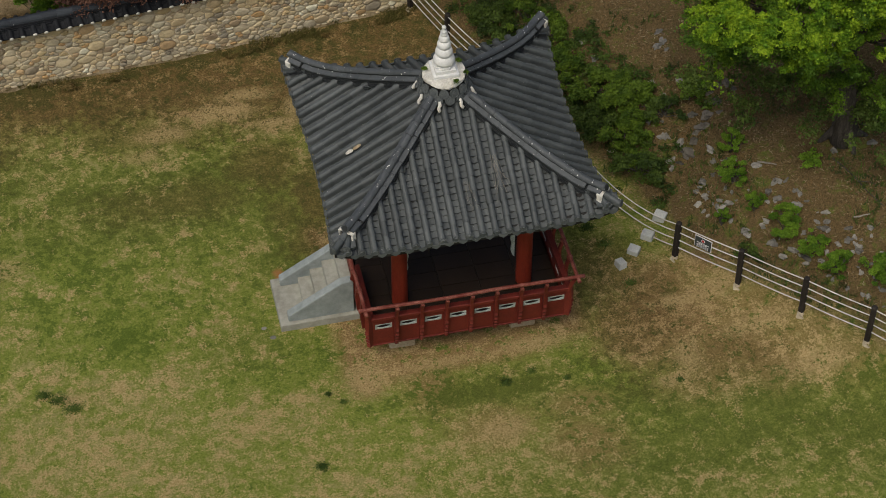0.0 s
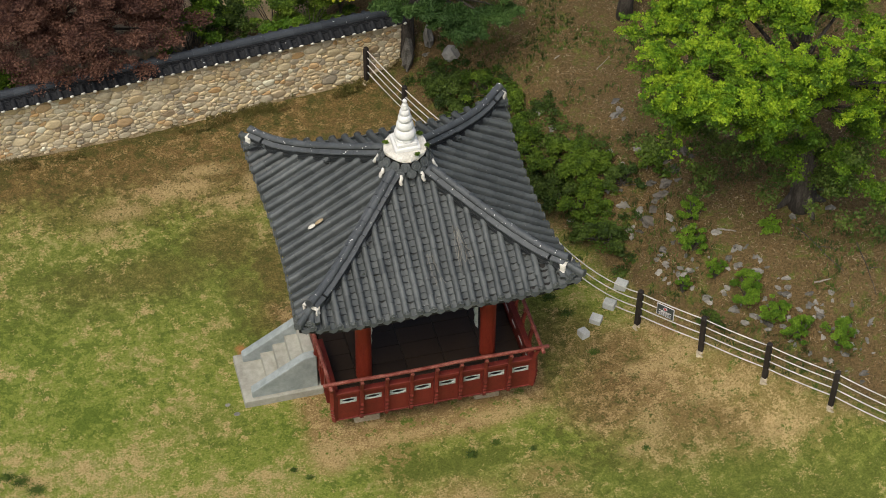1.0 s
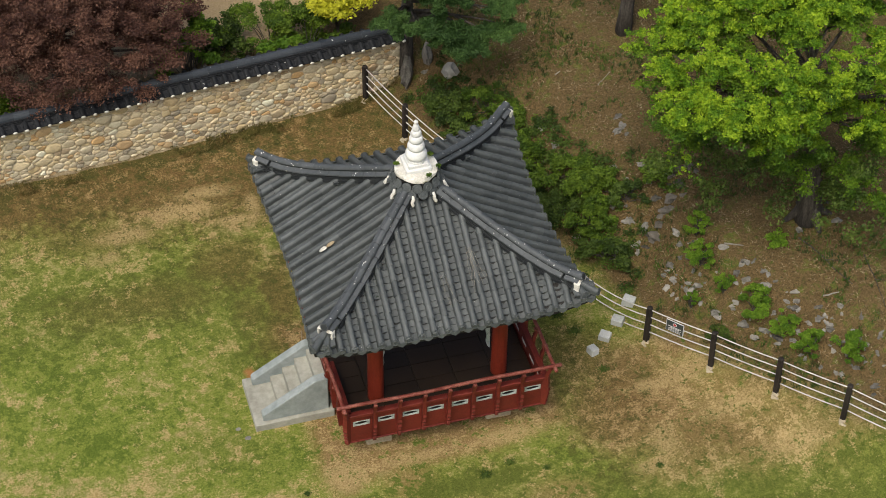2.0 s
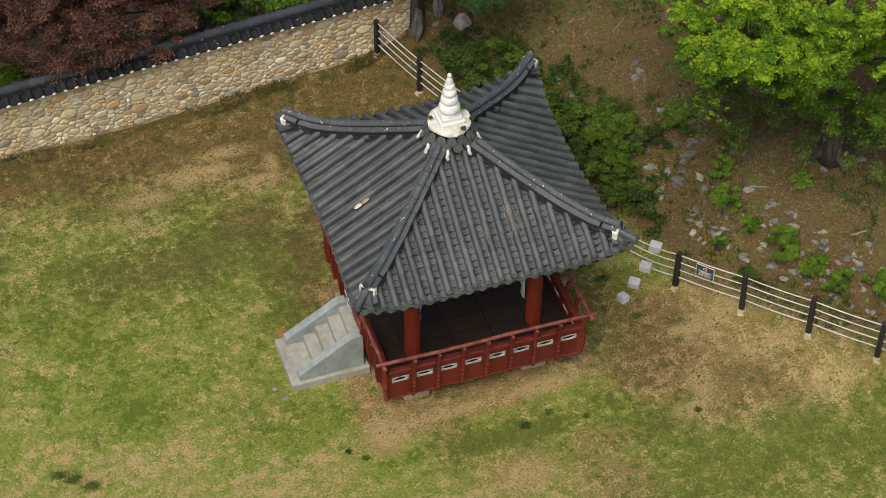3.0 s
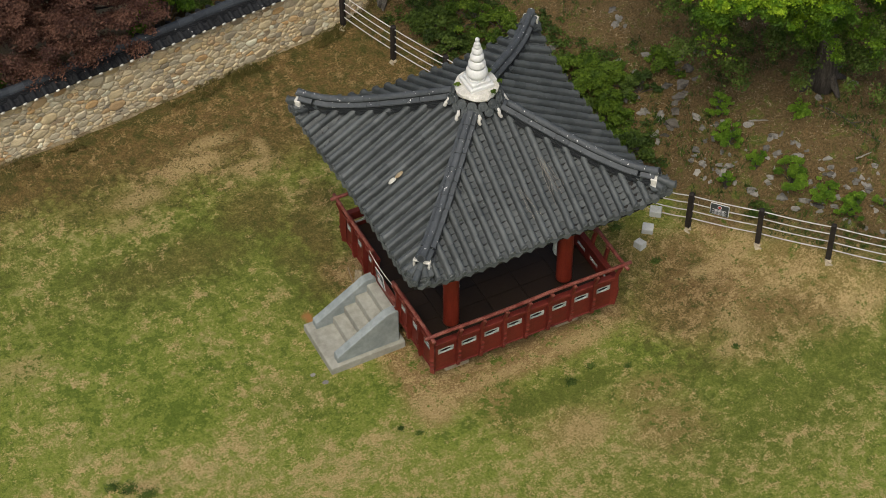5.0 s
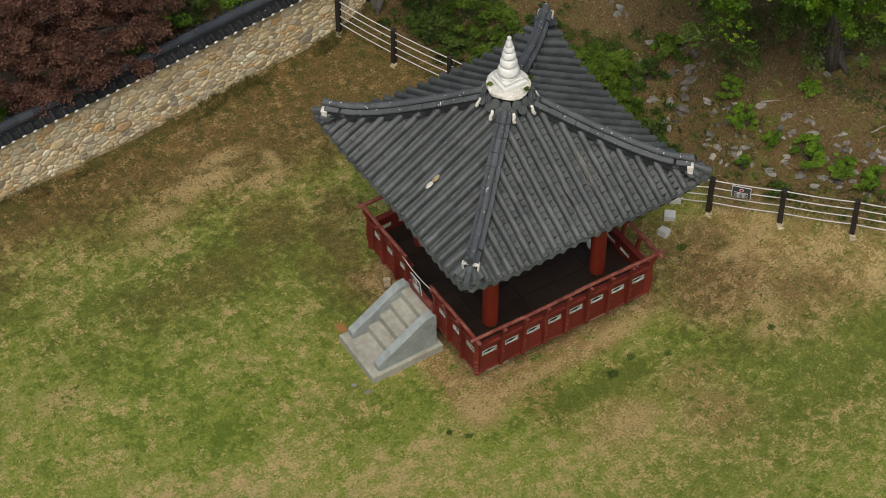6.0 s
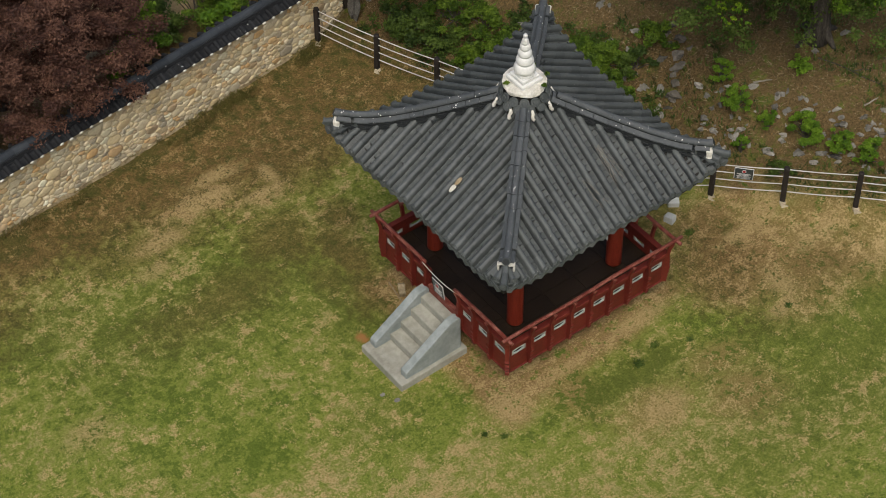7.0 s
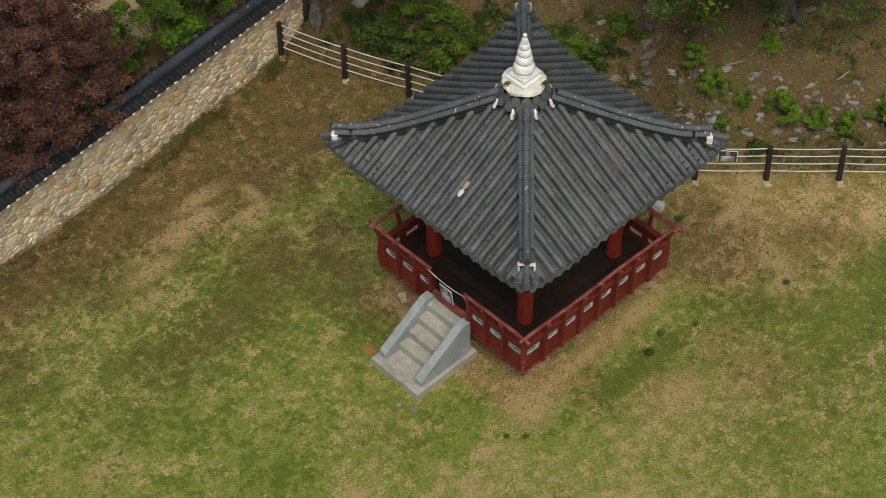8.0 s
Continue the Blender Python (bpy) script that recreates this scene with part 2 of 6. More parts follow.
    col = mix(nt, arith(nt, "MULTIPLY", ramp(nt, fleck, 0.545, 0.630), 0.90), col, mix(nt, arith(nt, "MULTIPLY", earth, 0.75), tan, sand))
    # bare tan streaks where feet and water have worn the turf through
    crumb = arith(nt, "ADD", arith(nt, "MULTIPLY", n_clump, 0.5), arith(nt, "MULTIPLY", n_fine, 0.5))
    bald = arith(nt, "MULTIPLY", patches(nt, x, y, ragged, TAN_PATCHES), ramp(nt, crumb, 0.41, 0.50))
    col = mix(nt, arith(nt, "MULTIPLY", bald, 0.95), col, mix(nt, strand, (0.34, 0.232, 0.10), (0.58, 0.43, 0.21)))
    # dug orange soil at the foot of the stairs
    dig = patches(nt, x, y, ragged, [(-3.06, 0.86, 0.09, 0.12, 1.0)])
    col = mix(nt, dig, col, (0.42, 0.19, 0.07))
    # bank east of the fence
    d1 = arith(nt, "ADD", arith(nt, "MULTIPLY", arith(nt, "SUBTRACT", x, 4.45), 0.932), arith(nt, "MULTIPLY", arith(nt, "ADD", y, 0.44), 0.363))
    d2 = arith(nt, "ADD", arith(nt, "MULTIPLY", arith(nt, "SUBTRACT", x, 4.45), 0.77), arith(nt, "MULTIPLY", arith(nt, "ADD", y, 0.44), 0.64))
    d = arith(nt, "ADD", arith(nt, "MINIMUM", d1, d2), arith(nt, "MULTIPLY", jitter, 0.25))
    bank = mix(nt, arith(nt, "MULTIPLY", ramp(nt, dry, 0.50, 0.39), 0.7), litter, rich)
    bank = mix(nt, arith(nt, "MULTIPLY", ramp(nt, dry, 0.52, 0.62), 0.5), bank, soil)
    col = mix(nt, ramp(nt, d, 0.1, 0.7), col, bank)
    # swept yard behind the wall
    yard = arith(nt, "ADD", arith(nt, "MULTIPLY", d_wall, -1.0), arith(nt, "MULTIPLY", jitter, 0.6))
    pale = mix(nt, ramp(nt, blade, 0.3, 0.7), (0.28, 0.20, 0.11), (0.42, 0.32, 0.20))
    back = mix(nt, ramp(nt, yard, 2.2, 2.7), litter, pale)
    west = arith(nt, "SUBTRACT", y, arith(nt, "MULTIPLY", x, WALL_K))
    behind = arith(nt, "MULTIPLY", ramp(nt, west, WALL_Y + 0.1, WALL_Y + 0.25), ramp(nt, x, 2.3, 1.9))
    col = mix(nt, behind, col, back)
    if lush:
        col = mix(nt, lush, col, (0.24, 0.27, 0.055))
    col = mix(nt, 0.10, col, mix(nt, n_huge, (0.06, 0.08, 0.014), (0.36, 0.31, 0.12)))
    return col, blade


def ground_mat(name, lush=0.0):
    m, nt, bsdf = node_mat(name)
    col, blade = ground_colour(nt, lush)
    nt.links.new(col, bsdf.inputs["Base Color"])
    bsdf.inputs["Roughness"].default_value = 0.95
    bsdf.inputs["Specular IOR Level"].default_value = 0.1
    bump(nt, bsdf, blade, 1.0, 0.06)
    return m


M = {}
M["ground"] = ground_mat("lawn_and_soil")
M["grass"] = ground_mat("grass_blades", 0.10)
M["tile"] = surface("roof_tile", (0.042, 0.048, 0.0495), (0.066, 0.0745, 0.0755), (0.102, 0.1125, 0.1125), 1.2, 18, 0.5, 0.004, piece=0.5, flecks=((0.6, 0.6, 0.57), 34, 0.755))
M["tile_old"] = surface("roof_tile_joined", (0.042, 0.048, 0.0495), (0.066, 0.0745, 0.0755), (0.102, 0.1125, 0.1125), 1.2, 18, 0.5, 0.004, island=0.5, flecks=((0.6, 0.6, 0.57), 34, 0.755))
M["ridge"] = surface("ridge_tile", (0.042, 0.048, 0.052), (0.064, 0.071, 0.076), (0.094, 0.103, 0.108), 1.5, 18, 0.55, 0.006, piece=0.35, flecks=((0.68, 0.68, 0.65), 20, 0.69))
# darker copy of the ridge tile: shade on the ridge sides put into the colour
M["ridge_shaded"] = surface("ridge_tile_shaded", (0.014, 0.016, 0.018), (0.022, 0.025, 0.027), (0.036, 0.040, 0.043), 2.0, 22, 0.6, 0.006, piece=0.4)
# one coping tile in two tones: lower shade and ridge light put into colour
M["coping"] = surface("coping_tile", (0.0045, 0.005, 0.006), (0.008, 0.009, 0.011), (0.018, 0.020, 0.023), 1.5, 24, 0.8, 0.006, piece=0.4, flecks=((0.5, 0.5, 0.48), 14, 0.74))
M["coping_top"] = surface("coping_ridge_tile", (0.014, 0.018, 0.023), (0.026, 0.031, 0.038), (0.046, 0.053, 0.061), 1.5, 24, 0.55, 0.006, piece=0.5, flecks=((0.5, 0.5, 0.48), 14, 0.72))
M["deck"] = surface("roof_mud_bed", (0.01064, 0.00988, 0.00912), (0.01672, 0.01596, 0.0152), (0.02584, 0.02432, 0.0228), 3, 30)
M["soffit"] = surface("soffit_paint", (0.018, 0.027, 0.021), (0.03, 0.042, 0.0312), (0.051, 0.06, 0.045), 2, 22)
M["plaster"] = surface("lime_plaster", (0.4, 0.38, 0.32), (0.6, 0.58, 0.52), (0.72, 0.71, 0.66), 5, 34, 0.75, 0.006)
M["paint"] = surface("finial_paint", (0.54, 0.545, 0.525), (0.65, 0.655, 0.635), (0.74, 0.745, 0.725), 4, 30, 0.5, 0.004)
M["red"] = surface("red_paint", (0.0744, 0.00992, 0.0062), (0.124, 0.01612, 0.00992), (0.1674, 0.02604, 0.01674), 2.5, 24, 0.55, 0.004, piece=0.3)
M["red_post"] = surface("column_paint", (0.105, 0.0126, 0.0063), (0.168, 0.0203, 0.0091), (0.217, 0.0315, 0.014), 2.0, 22, 0.5, 0.004, stretch=(4, 4, 0.5))
M["red_worn"] = surface("worn_rail_paint", (0.0992, 0.01364, 0.00868), (0.1736, 0.03844, 0.02604), (0.2976, 0.124, 0.093), 7, 40, 0.6, 0.006)
M["celadon"] = surface("pale_green_trim", (0.165, 0.2025, 0.18), (0.315, 0.3525, 0.3225), (0.45, 0.4725, 0.45), 7, 40, 0.6, 0.003)
# brown boards taken near black: the shade under the roof is put into the colour
M["floor"] = surface("floor_boards_shaded", (0.009, 0.0055, 0.003), (0.016, 0.0095, 0.005), (0.030, 0.019, 0.011), 2.0, 28, 0.5, 0.004, piece=0.5)
# near black: the shade below the floor is put into the frame's colour
M["dark"] = surface("under_floor_shade", (0.0072, 0.006, 0.0048), (0.012, 0.0102, 0.0084), (0.018, 0.0156, 0.012), 2, 20)
M["granite"] = surface("stair_concrete", (0.20, 0.195, 0.16), (0.295, 0.29, 0.245), (0.37, 0.365, 0.315), 1.3, 8, 0.8, 0.004)
M["granite_blue"] = surface("cheek_concrete", (0.165, 0.19, 0.185), (0.235, 0.265, 0.26), (0.34, 0.37, 0.365), 1.2, 6, 0.6, 0.004)
M["block"] = surface("concrete_block", (0.28, 0.295, 0.285), (0.40, 0.415, 0.395), (0.52, 0.535, 0.505), 3, 30, 0.85, 0.004, piece=0.2)
M["footing"] = surface("foundation_stone", (0.24, 0.195, 0.13), (0.4, 0.34, 0.235), (0.52, 0.46, 0.34), 3, 26, 0.9, 0.01)
M["mortar"] = surface("wall_mortar", (0.32, 0.265, 0.17), (0.50, 0.43, 0.30), (0.62, 0.55, 0.41), 1.4, 20, 0.95, 0.01)
M["rubble"] = surface("footing_rubble", (0.07, 0.052, 0.026), (0.17, 0.128, 0.07), (0.36, 0.30, 0.20), 2.6, 16, 0.95, 0.02)
M["post"] = surface("dark_timber", (0.01216, 0.00912, 0.0076), (0.01976, 0.0152, 0.01292), (0.03192, 0.02584, 0.0228), 5, 40, 0.7, 0.004)
M["rope"] = surface("white_rope", (0.408, 0.391, 0.357), (0.527, 0.51, 0.476), (0.612, 0.6035, 0.578), 6, 60, 0.8, 0.002)
M["sign"] = surface("sign_plate", (0.0266, 0.0342, 0.0342), (0.0418, 0.05168, 0.05168), (0.057, 0.0684, 0.0684), 5, 40, 0.4, 0.001)
M["sign_white"] = surface("sign_white", (0.456, 0.456, 0.456), (0.532, 0.532, 0.532), (0.5928, 0.5928, 0.5928), 6, 50, 0.5, 0.001)
M["sign_red"] = surface("sign_red", (0.304, 0.0228, 0.0228), (0.38, 0.0304, 0.0304), (0.418, 0.0456, 0.0456), 6, 50, 0.5, 0.001)
M["bark"] = surface("bark", (0.024, 0.02, 0.016), (0.06, 0.052, 0.043), (0.125, 0.11, 0.094), 4, 24, 0.95, 0.03, stretch=(3, 3, 0.6))
M["rock"] = surface("bank_rock", (0.036, 0.033, 0.027), (0.12, 0.113, 0.098), (0.34, 0.325, 0.29), 6, 30, 0.85, 0.012, piece=0.6)
M["path_rock"] = surface("path_rock", (0.03, 0.025, 0.019), (0.085, 0.075, 0.06), (0.17, 0.155, 0.13), 6, 30, 0.9, 0.012, piece=0.5)
M["twig"] = surface("bleached_twig", (0.13, 0.115, 0.09), (0.22, 0.20, 0.165), (0.32, 0.30, 0.26), 6, 40)
M["straw"] = surface("dry_straw", (0.1824, 0.1292, 0.0684), (0.2888, 0.2204, 0.1292), (0.3952, 0.3268, 0.2128), 4, 30)


def stone_mat(name, joined=False):
    m, nt, bsdf = node_mat(name)
    rnd = nt.nodes.new("ShaderNodeNewGeometry").outputs["Random Per Island"] if joined else nt.nodes.new("ShaderNodeObjectInfo").outputs["Random"]
    cr = nt.nodes.new("ShaderNodeValToRGB")
    nt.links.new(rnd, cr.inputs[0])
    stops = ((0.0, (0.543, 0.429, 0.242)), (0.18, (0.684, 0.580, 0.385)), (0.36, (0.448, 0.400, 0.297)), (0.52, (0.755, 0.661, 0.473)), (0.64, (0.519, 0.325, 0.143)), (0.74, (0.283, 0.267, 0.220)), (0.84, (0.637, 0.499, 0.297)), (0.93, (0.472, 0.418, 0.297)), (1.0, (0.820, 0.800, 0.627)))
    el = cr.color_ramp.elements
    el[0].position, el[0].color = stops[0][0], (*stops[0][1], 1)
    el[1].position, el[1].color = stops[-1][0], (*stops[-1][1], 1)
    for p, c in stops[1:-1]:
        e = el.new(p)
        e.color = (*c, 1)
    n = ramp(nt, arith(nt, "ADD", arith(nt, "MULTIPLY", noise_out(nt, 26, 5, 0.75), 0.6), arith(nt, "MULTIPLY", noise_out(nt, 7, 4, 0.6), 0.4)), 0.38, 0.62)
    col = mix(nt, mix(nt, n, (0.26, 0.26, 0.26), (0.0, 0.0, 0.0)), mix(nt, 0.16, cr.outputs[0], (0.30, 0.24, 0.12)), (0.14, 0.11, 0.065))
    nt.links.new(col, bsdf.inputs["Base Color"])
    bsdf.inputs["Roughness"].default_value = 0.85
    bsdf.inputs["Specular IOR Level"].default_value = 0.25
    bump(nt, bsdf, noise_out(nt, 30, 6, 0.75), 0.5, 0.014)
    return m


M["stone"] = stone_mat("wall_stone")
M["stone_joined"] = stone_mat("wall_stone_joined", True)
M["leaf_bright"] = leaf_mat("maple_leaf_spring", (0.045, 0.115, 0.006), (0.145, 0.285, 0.011), (0.41, 0.54, 0.028), 3.2)
# darker maple green: the shade inside the crown is put into the leaf colour
M["leaf_inner"] = leaf_mat("maple_leaf_inner_shade", (0.030, 0.074, 0.006), (0.08, 0.165, 0.010), (0.18, 0.29, 0.018), 2.6)
M["leaf_red"] = leaf_mat("maple_leaf_red", (0.036, 0.015, 0.011), (0.100, 0.045, 0.031), (0.225, 0.120, 0.080), 2.2)
M["leaf_pine"] = leaf_mat("pine_needle", (0.01824, 0.0456, 0.00988), (0.04408, 0.095, 0.01976), (0.0988, 0.1748, 0.0418))
M["leaf_shrub"] = leaf_mat("shrub_leaf", (0.026, 0.056, 0.005), (0.072, 0.13, 0.010), (0.17, 0.25, 0.024), 2.6)
M["leaf_fresh"] = leaf_mat("fresh_shrub_leaf", (0.04, 0.092, 0.007), (0.095, 0.19, 0.012), (0.20, 0.32, 0.025), 2.4)
M["leaf_bank"] = leaf_mat("bank_shrub_leaf", (0.01824, 0.03496, 0.00684), (0.04712, 0.0836, 0.01216), (0.114, 0.1672, 0.0266), 2.0)
# duller green with the shade below the crown put in; lawn weeds share it
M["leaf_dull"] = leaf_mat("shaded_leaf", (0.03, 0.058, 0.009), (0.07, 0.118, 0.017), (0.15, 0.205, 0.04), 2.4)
M["leaf_yellow"] = leaf_mat("golden_leaf", (0.187, 0.221, 0.0068), (0.3825, 0.391, 0.017), (0.578, 0.561, 0.0425))


# ---- mesh helpers ----
def empty(name, label, category, m=None, group="", kind=""):
    ob = tagged(new(name), label, category, group, kind)
    ob.empty_display_size = 0.2
    if m is not None:
        ob.matrix_world = m
    return ob


def to_mesh(name, bm, mat, smooth=False):
    me = bpy.data.meshes.new(name)
    bmesh.ops.recalc_face_normals(bm, faces=bm.faces)
    bm.to_mesh(me)
    bm.free()
    me.materials.append(mat)
    if smooth:
        me.polygons.foreach_set("use_smooth", [True] * len(me.polygons))
    return me


def part(name, bm, mat, parent=None, label="", m=None, smooth=False):
    """Links a bmesh (or a mesh that is there already) as one object under a thing or part, at the local pose m."""
    me = bm if isinstance(bm, bpy.types.Mesh) else to_mesh(name, bm, mat, smooth)
    ob = new(name, me)
    ob.parent = parent
    if m is not None:
        ob.matrix_basis = m
    return tagged(ob, label)


def raw_mesh(name, verts, faces, mat, smooth=False):
    me = bpy.data.meshes.new(name)
    me.from_pydata([tuple(v) for v in verts], [], [tuple(f) for f in faces])
    me.materials.append(mat)
    if smooth:
        me.polygons.foreach_set("use_smooth", [True] * len(me.polygons))
    me.update()
    return me


def box(bm, lo, hi, bevel=0.0, m=None):
    vs = [bm.verts.new((x, y, z)) for x in (lo[0], hi[0]) for y in (lo[1], hi[1]) for z in (lo[2], hi[2])]
    fs = [bm.faces.new([vs[i] for i in q]) for q in ((0, 1, 3, 2), (4, 6, 7, 5), (0, 4, 5, 1), (2, 3, 7, 6), (0, 2, 6, 4), (1, 5, 7, 3))]
    geom = vs
    if bevel:
        es = list({e for f in fs for e in f.edges})
        r = bmesh.ops.bevel(bm, geom=es, offset=bevel, segments=1, affect="EDGES")
        geom = list({v for f in r["faces"] for v in f.verts} | {v for v in vs if v.is_valid})
    if m is not None:
        bmesh.ops.transform(bm, matrix=m, verts=geom)
    return bm


def prism(bm, outline, a, b, axis="y"):
    """Extrudes a 2D outline (x, z) from a to b along y, or (y, z) along x, or (x, y) along z."""
    def at(p, d):
        return {"y": (p[0], d, p[1]), "x": (d, p[0], p[1]), "z": (p[0], p[1], d)}[axis]
    lo = [bm.verts.new(at(p, a)) for p in outline]
    hi = [bm.verts.new(at(p, b)) for p in outline]
    n = len(outline)
    bm.faces.new(lo)
    bm.faces.new(hi)
    for i in range(n):
        bm.faces.new((lo[i], lo[(i + 1) % n], hi[(i + 1) % n], hi[i]))
    return bm


def lathe(bm, profile, segs=20, cx=0.0, cy=0.0, turn=0.0):
    rings = []
    for r, z in profile:
        rings.append([bm.verts.new((cx + r * math.cos(turn + 2 * math.pi * k / segs), cy + r * math.sin(turn + 2 * math.pi * k / segs), z)) for k in range(segs)])
    for a, b in zip(rings, rings[1:]):
        for k in range(segs):
            bm.faces.new((a[k], a[(k + 1) % segs], b[(k + 1) % segs], b[k]))
    bm.faces.new(rings[0])
    bm.faces.new(rings[-1])
    return bm


def tube(bm, pts, radii, segs=8):
    pts = [Vector(p) for p in pts]
    rings = []
    side = None
    for i, p in enumerate(pts):
        d = (pts[min(i + 1, len(pts) - 1)] - pts[max(i - 1, 0)]).normalized()
        if side is None:
            side = d.orthogonal().normalized()
        side = (side - d * side.dot(d)).normalized()
        other = d.cross(side)
        r = radii[i] if isinstance(radii, (list, tuple)) else radii
        rings.append([bm.verts.new(p + r * (math.cos(2 * math.pi * k / segs) * side + math.sin(2 * math.pi * k / segs) * other)) for k in range(segs)])
    for a, b in zip(rings, rings[1:]):
        for k in range(segs):
            bm.faces.new((a[k], a[(k + 1) % segs], b[(k + 1) % segs], b[k]))
    bm.faces.new(rings[0])
    bm.faces.new(rings[-1])
    return bm


def axes(origin, x, z):
    """A pose with its x axis along x and its z axis near z."""
    x = Vector(x).normalized()
    z = Vector(z)
    z = (z - x * z.dot(x)).normalized()
    y = z.cross(x)
    return Matrix(((x.x, y.x, z.x, origin[0]), (x.y, y.y, z.y, origin[1]), (x.z, y.z, z.z, origin[2]), (0, 0, 0, 1)))


# ---- ground ----
def smooth01(v):
    v = min(1.0, max(0.0, v))
    return v * v * (3 - 2 * v)


def bank_distance(x, y):
    return min((x - 4.45) * 0.932 + (y + 0.44) * 0.363, (x - 4.45) * 0.77 + (y + 0.44) * 0.64)


def ground_z(x, y):
    d = bank_distance(x, y)
    z = 0.32 * smooth01((x - 4.6) / 2.2) * smooth01((d + 1.2) / 1.2)
    z += 0.05 * max(0.0, min(4.0, -4.0 - x)) * smooth01((y + 2) / 4)
    z += (-0.06 - 0.03 * max(-8.0, min(2.0, x))) * smooth01((y - 3.0) / 4.0) * (1 - smooth01((d + 0.4) / 1.0))
    if d > 0.2:
        e = d - 0.2
        rise = 1.15 * smooth01(e / 2.2) + 0.20 * max(0.0, e - 1.2)
        z += min(rise, 14.0) * (1 - 0.25 * smooth01((x - 4.6) / 2.2))
        # trodden gully of the stepped path
        px, py = x - 4.95, y - 1.25
        along = px * 0.472 + py * 0.882
        off = px * 0.882 - py * 0.472
        z -= 0.42 * math.exp(-(off / 0.55) ** 2) * smooth01((along + 0.8) / 1.2) * (1 - smooth01((along - 1.8) / 3.0))
    z += 0.07 * noise.noise((x * 1.3, y * 1.3, 0)) * smooth01(d - 0.2)
    z += 0.012 * noise.noise((x * 2.1, y * 2.1, 7))
    return z


def build_ground():
    def lines(lo, hi, step):
        core = list(np.arange(lo, hi + 1e-6, step))
        out = [3, 8, 20, 50, 120, 300]
        return [lo - o for o in reversed(out)] + core + [hi + o for o in out]
    xs, ys = lines(-16, 18, 0.17), lines(-14, 24, 0.17)
    verts = [(x, y, ground_z(x, y)) for y in ys for x in xs]
    n = len(xs)
    faces = [(j * n + i, j * n + i + 1, (j + 1) * n + i + 1, (j + 1) * n + i) for j in range(len(ys) - 1) for i in range(n - 1)]
    ob = new("ground", raw_mesh("ground", verts, faces, M["ground"], True))
    tagged(ob, "patchy green and straw-coloured lawn with bare soil", "ground", kind="structure")


build_ground()


# ---- stone wall with tiled coping ----
WALL_X0, WALL_X1, WALL_TOP, WALL_THICK = -15.0, 1.95, 1.34, 0.36
WALL_FALL = 0.050                     # the wall follows the ground, falling to the east
wall_turn = math.atan(WALL_K)
wall_pose = Matrix.Translation((0, WALL_Y, 0.0)) @ Matrix.Rotation(wall_turn, 4, "Z") @ Matrix.Rotation(WALL_FALL, 4, "Y")


def stone_cells(x0, x1, z0, z1, rng):
    """Splits a wall face into irregular cells, one for each stone: (centre, outline) in x, z."""
    squash = 0.64                       # stones are wider than high
    spots, grid, cell = [], {}, 0.20
    for n in range(26000):
        r = 0.034 + 0.086 * rng.random() ** 1.6
        u, z = rng.uniform(x0 * squash, x1 * squash), rng.uniform(z0, z1)
        key = (int(u // cell), int(z // cell))
        near = [spots[i] for a in (-1, 0, 1) for b in (-1, 0, 1) for i in grid.get((key[0] + a, key[1] + b), ())]
        if all((u - p[0]) ** 2 + (z - p[1]) ** 2 > (0.86 * (r + p[2])) ** 2 for p in near):
            grid.setdefault(key, []).append(len(spots))
            spots.append((u, z, r))
    out = []
    for u, z, r in spots:
        key = (int(u // cell), int(z // cell))
        poly = [(u - 0.25, z - 0.25), (u + 0.25, z - 0.25), (u + 0.25, z + 0.25), (u - 0.25, z + 0.25)]
        near = [spots[i] for a in (-2, -1, 0, 1, 2) for b in (-2, -1, 0, 1, 2) for i in grid.get((key[0] + a, key[1] + b), ())]
        planes = [(0, 1, z1), (0, -1, -z0), (1, 0, x1 * squash), (-1, 0, -x0 * squash)]
        for pu, pz, pr in near:
            du, dz = pu - u, pz - z
            d2 = du * du + dz * dz
            if d2 > 1e-9:
                t = 0.5 * (1 + (r * r - pr * pr) / d2)
                d = math.sqrt(d2)
                planes.append((du / d, dz / d, (du * (u + du * t) + dz * (z + dz * t)) / d))
        for a, b, c in planes:
            c -= 0.0045
            got = []
            for i, p in enumerate(poly):
                q = poly[(i + 1) % len(poly)]
                sp, sq = a * p[0] + b * p[1] - c, a * q[0] + b * q[1] - c
                if sp <= 0:
                    got.append(p)
                if sp * sq < 0:
                    f = sp / (sp - sq)
                    got.append((p[0] + (q[0] - p[0]) * f, p[1] + (q[1] - p[1]) * f))
            poly = got
            if len(poly) < 3:
                break
        if len(poly) >= 3:
            cu, cz = sum(p[0] for p in poly) / len(poly), sum(p[1] for p in poly) / len(poly)
            out.append(((cu / squash, cz), [(p[0] / squash, p[1]) for p in poly]))
    return out


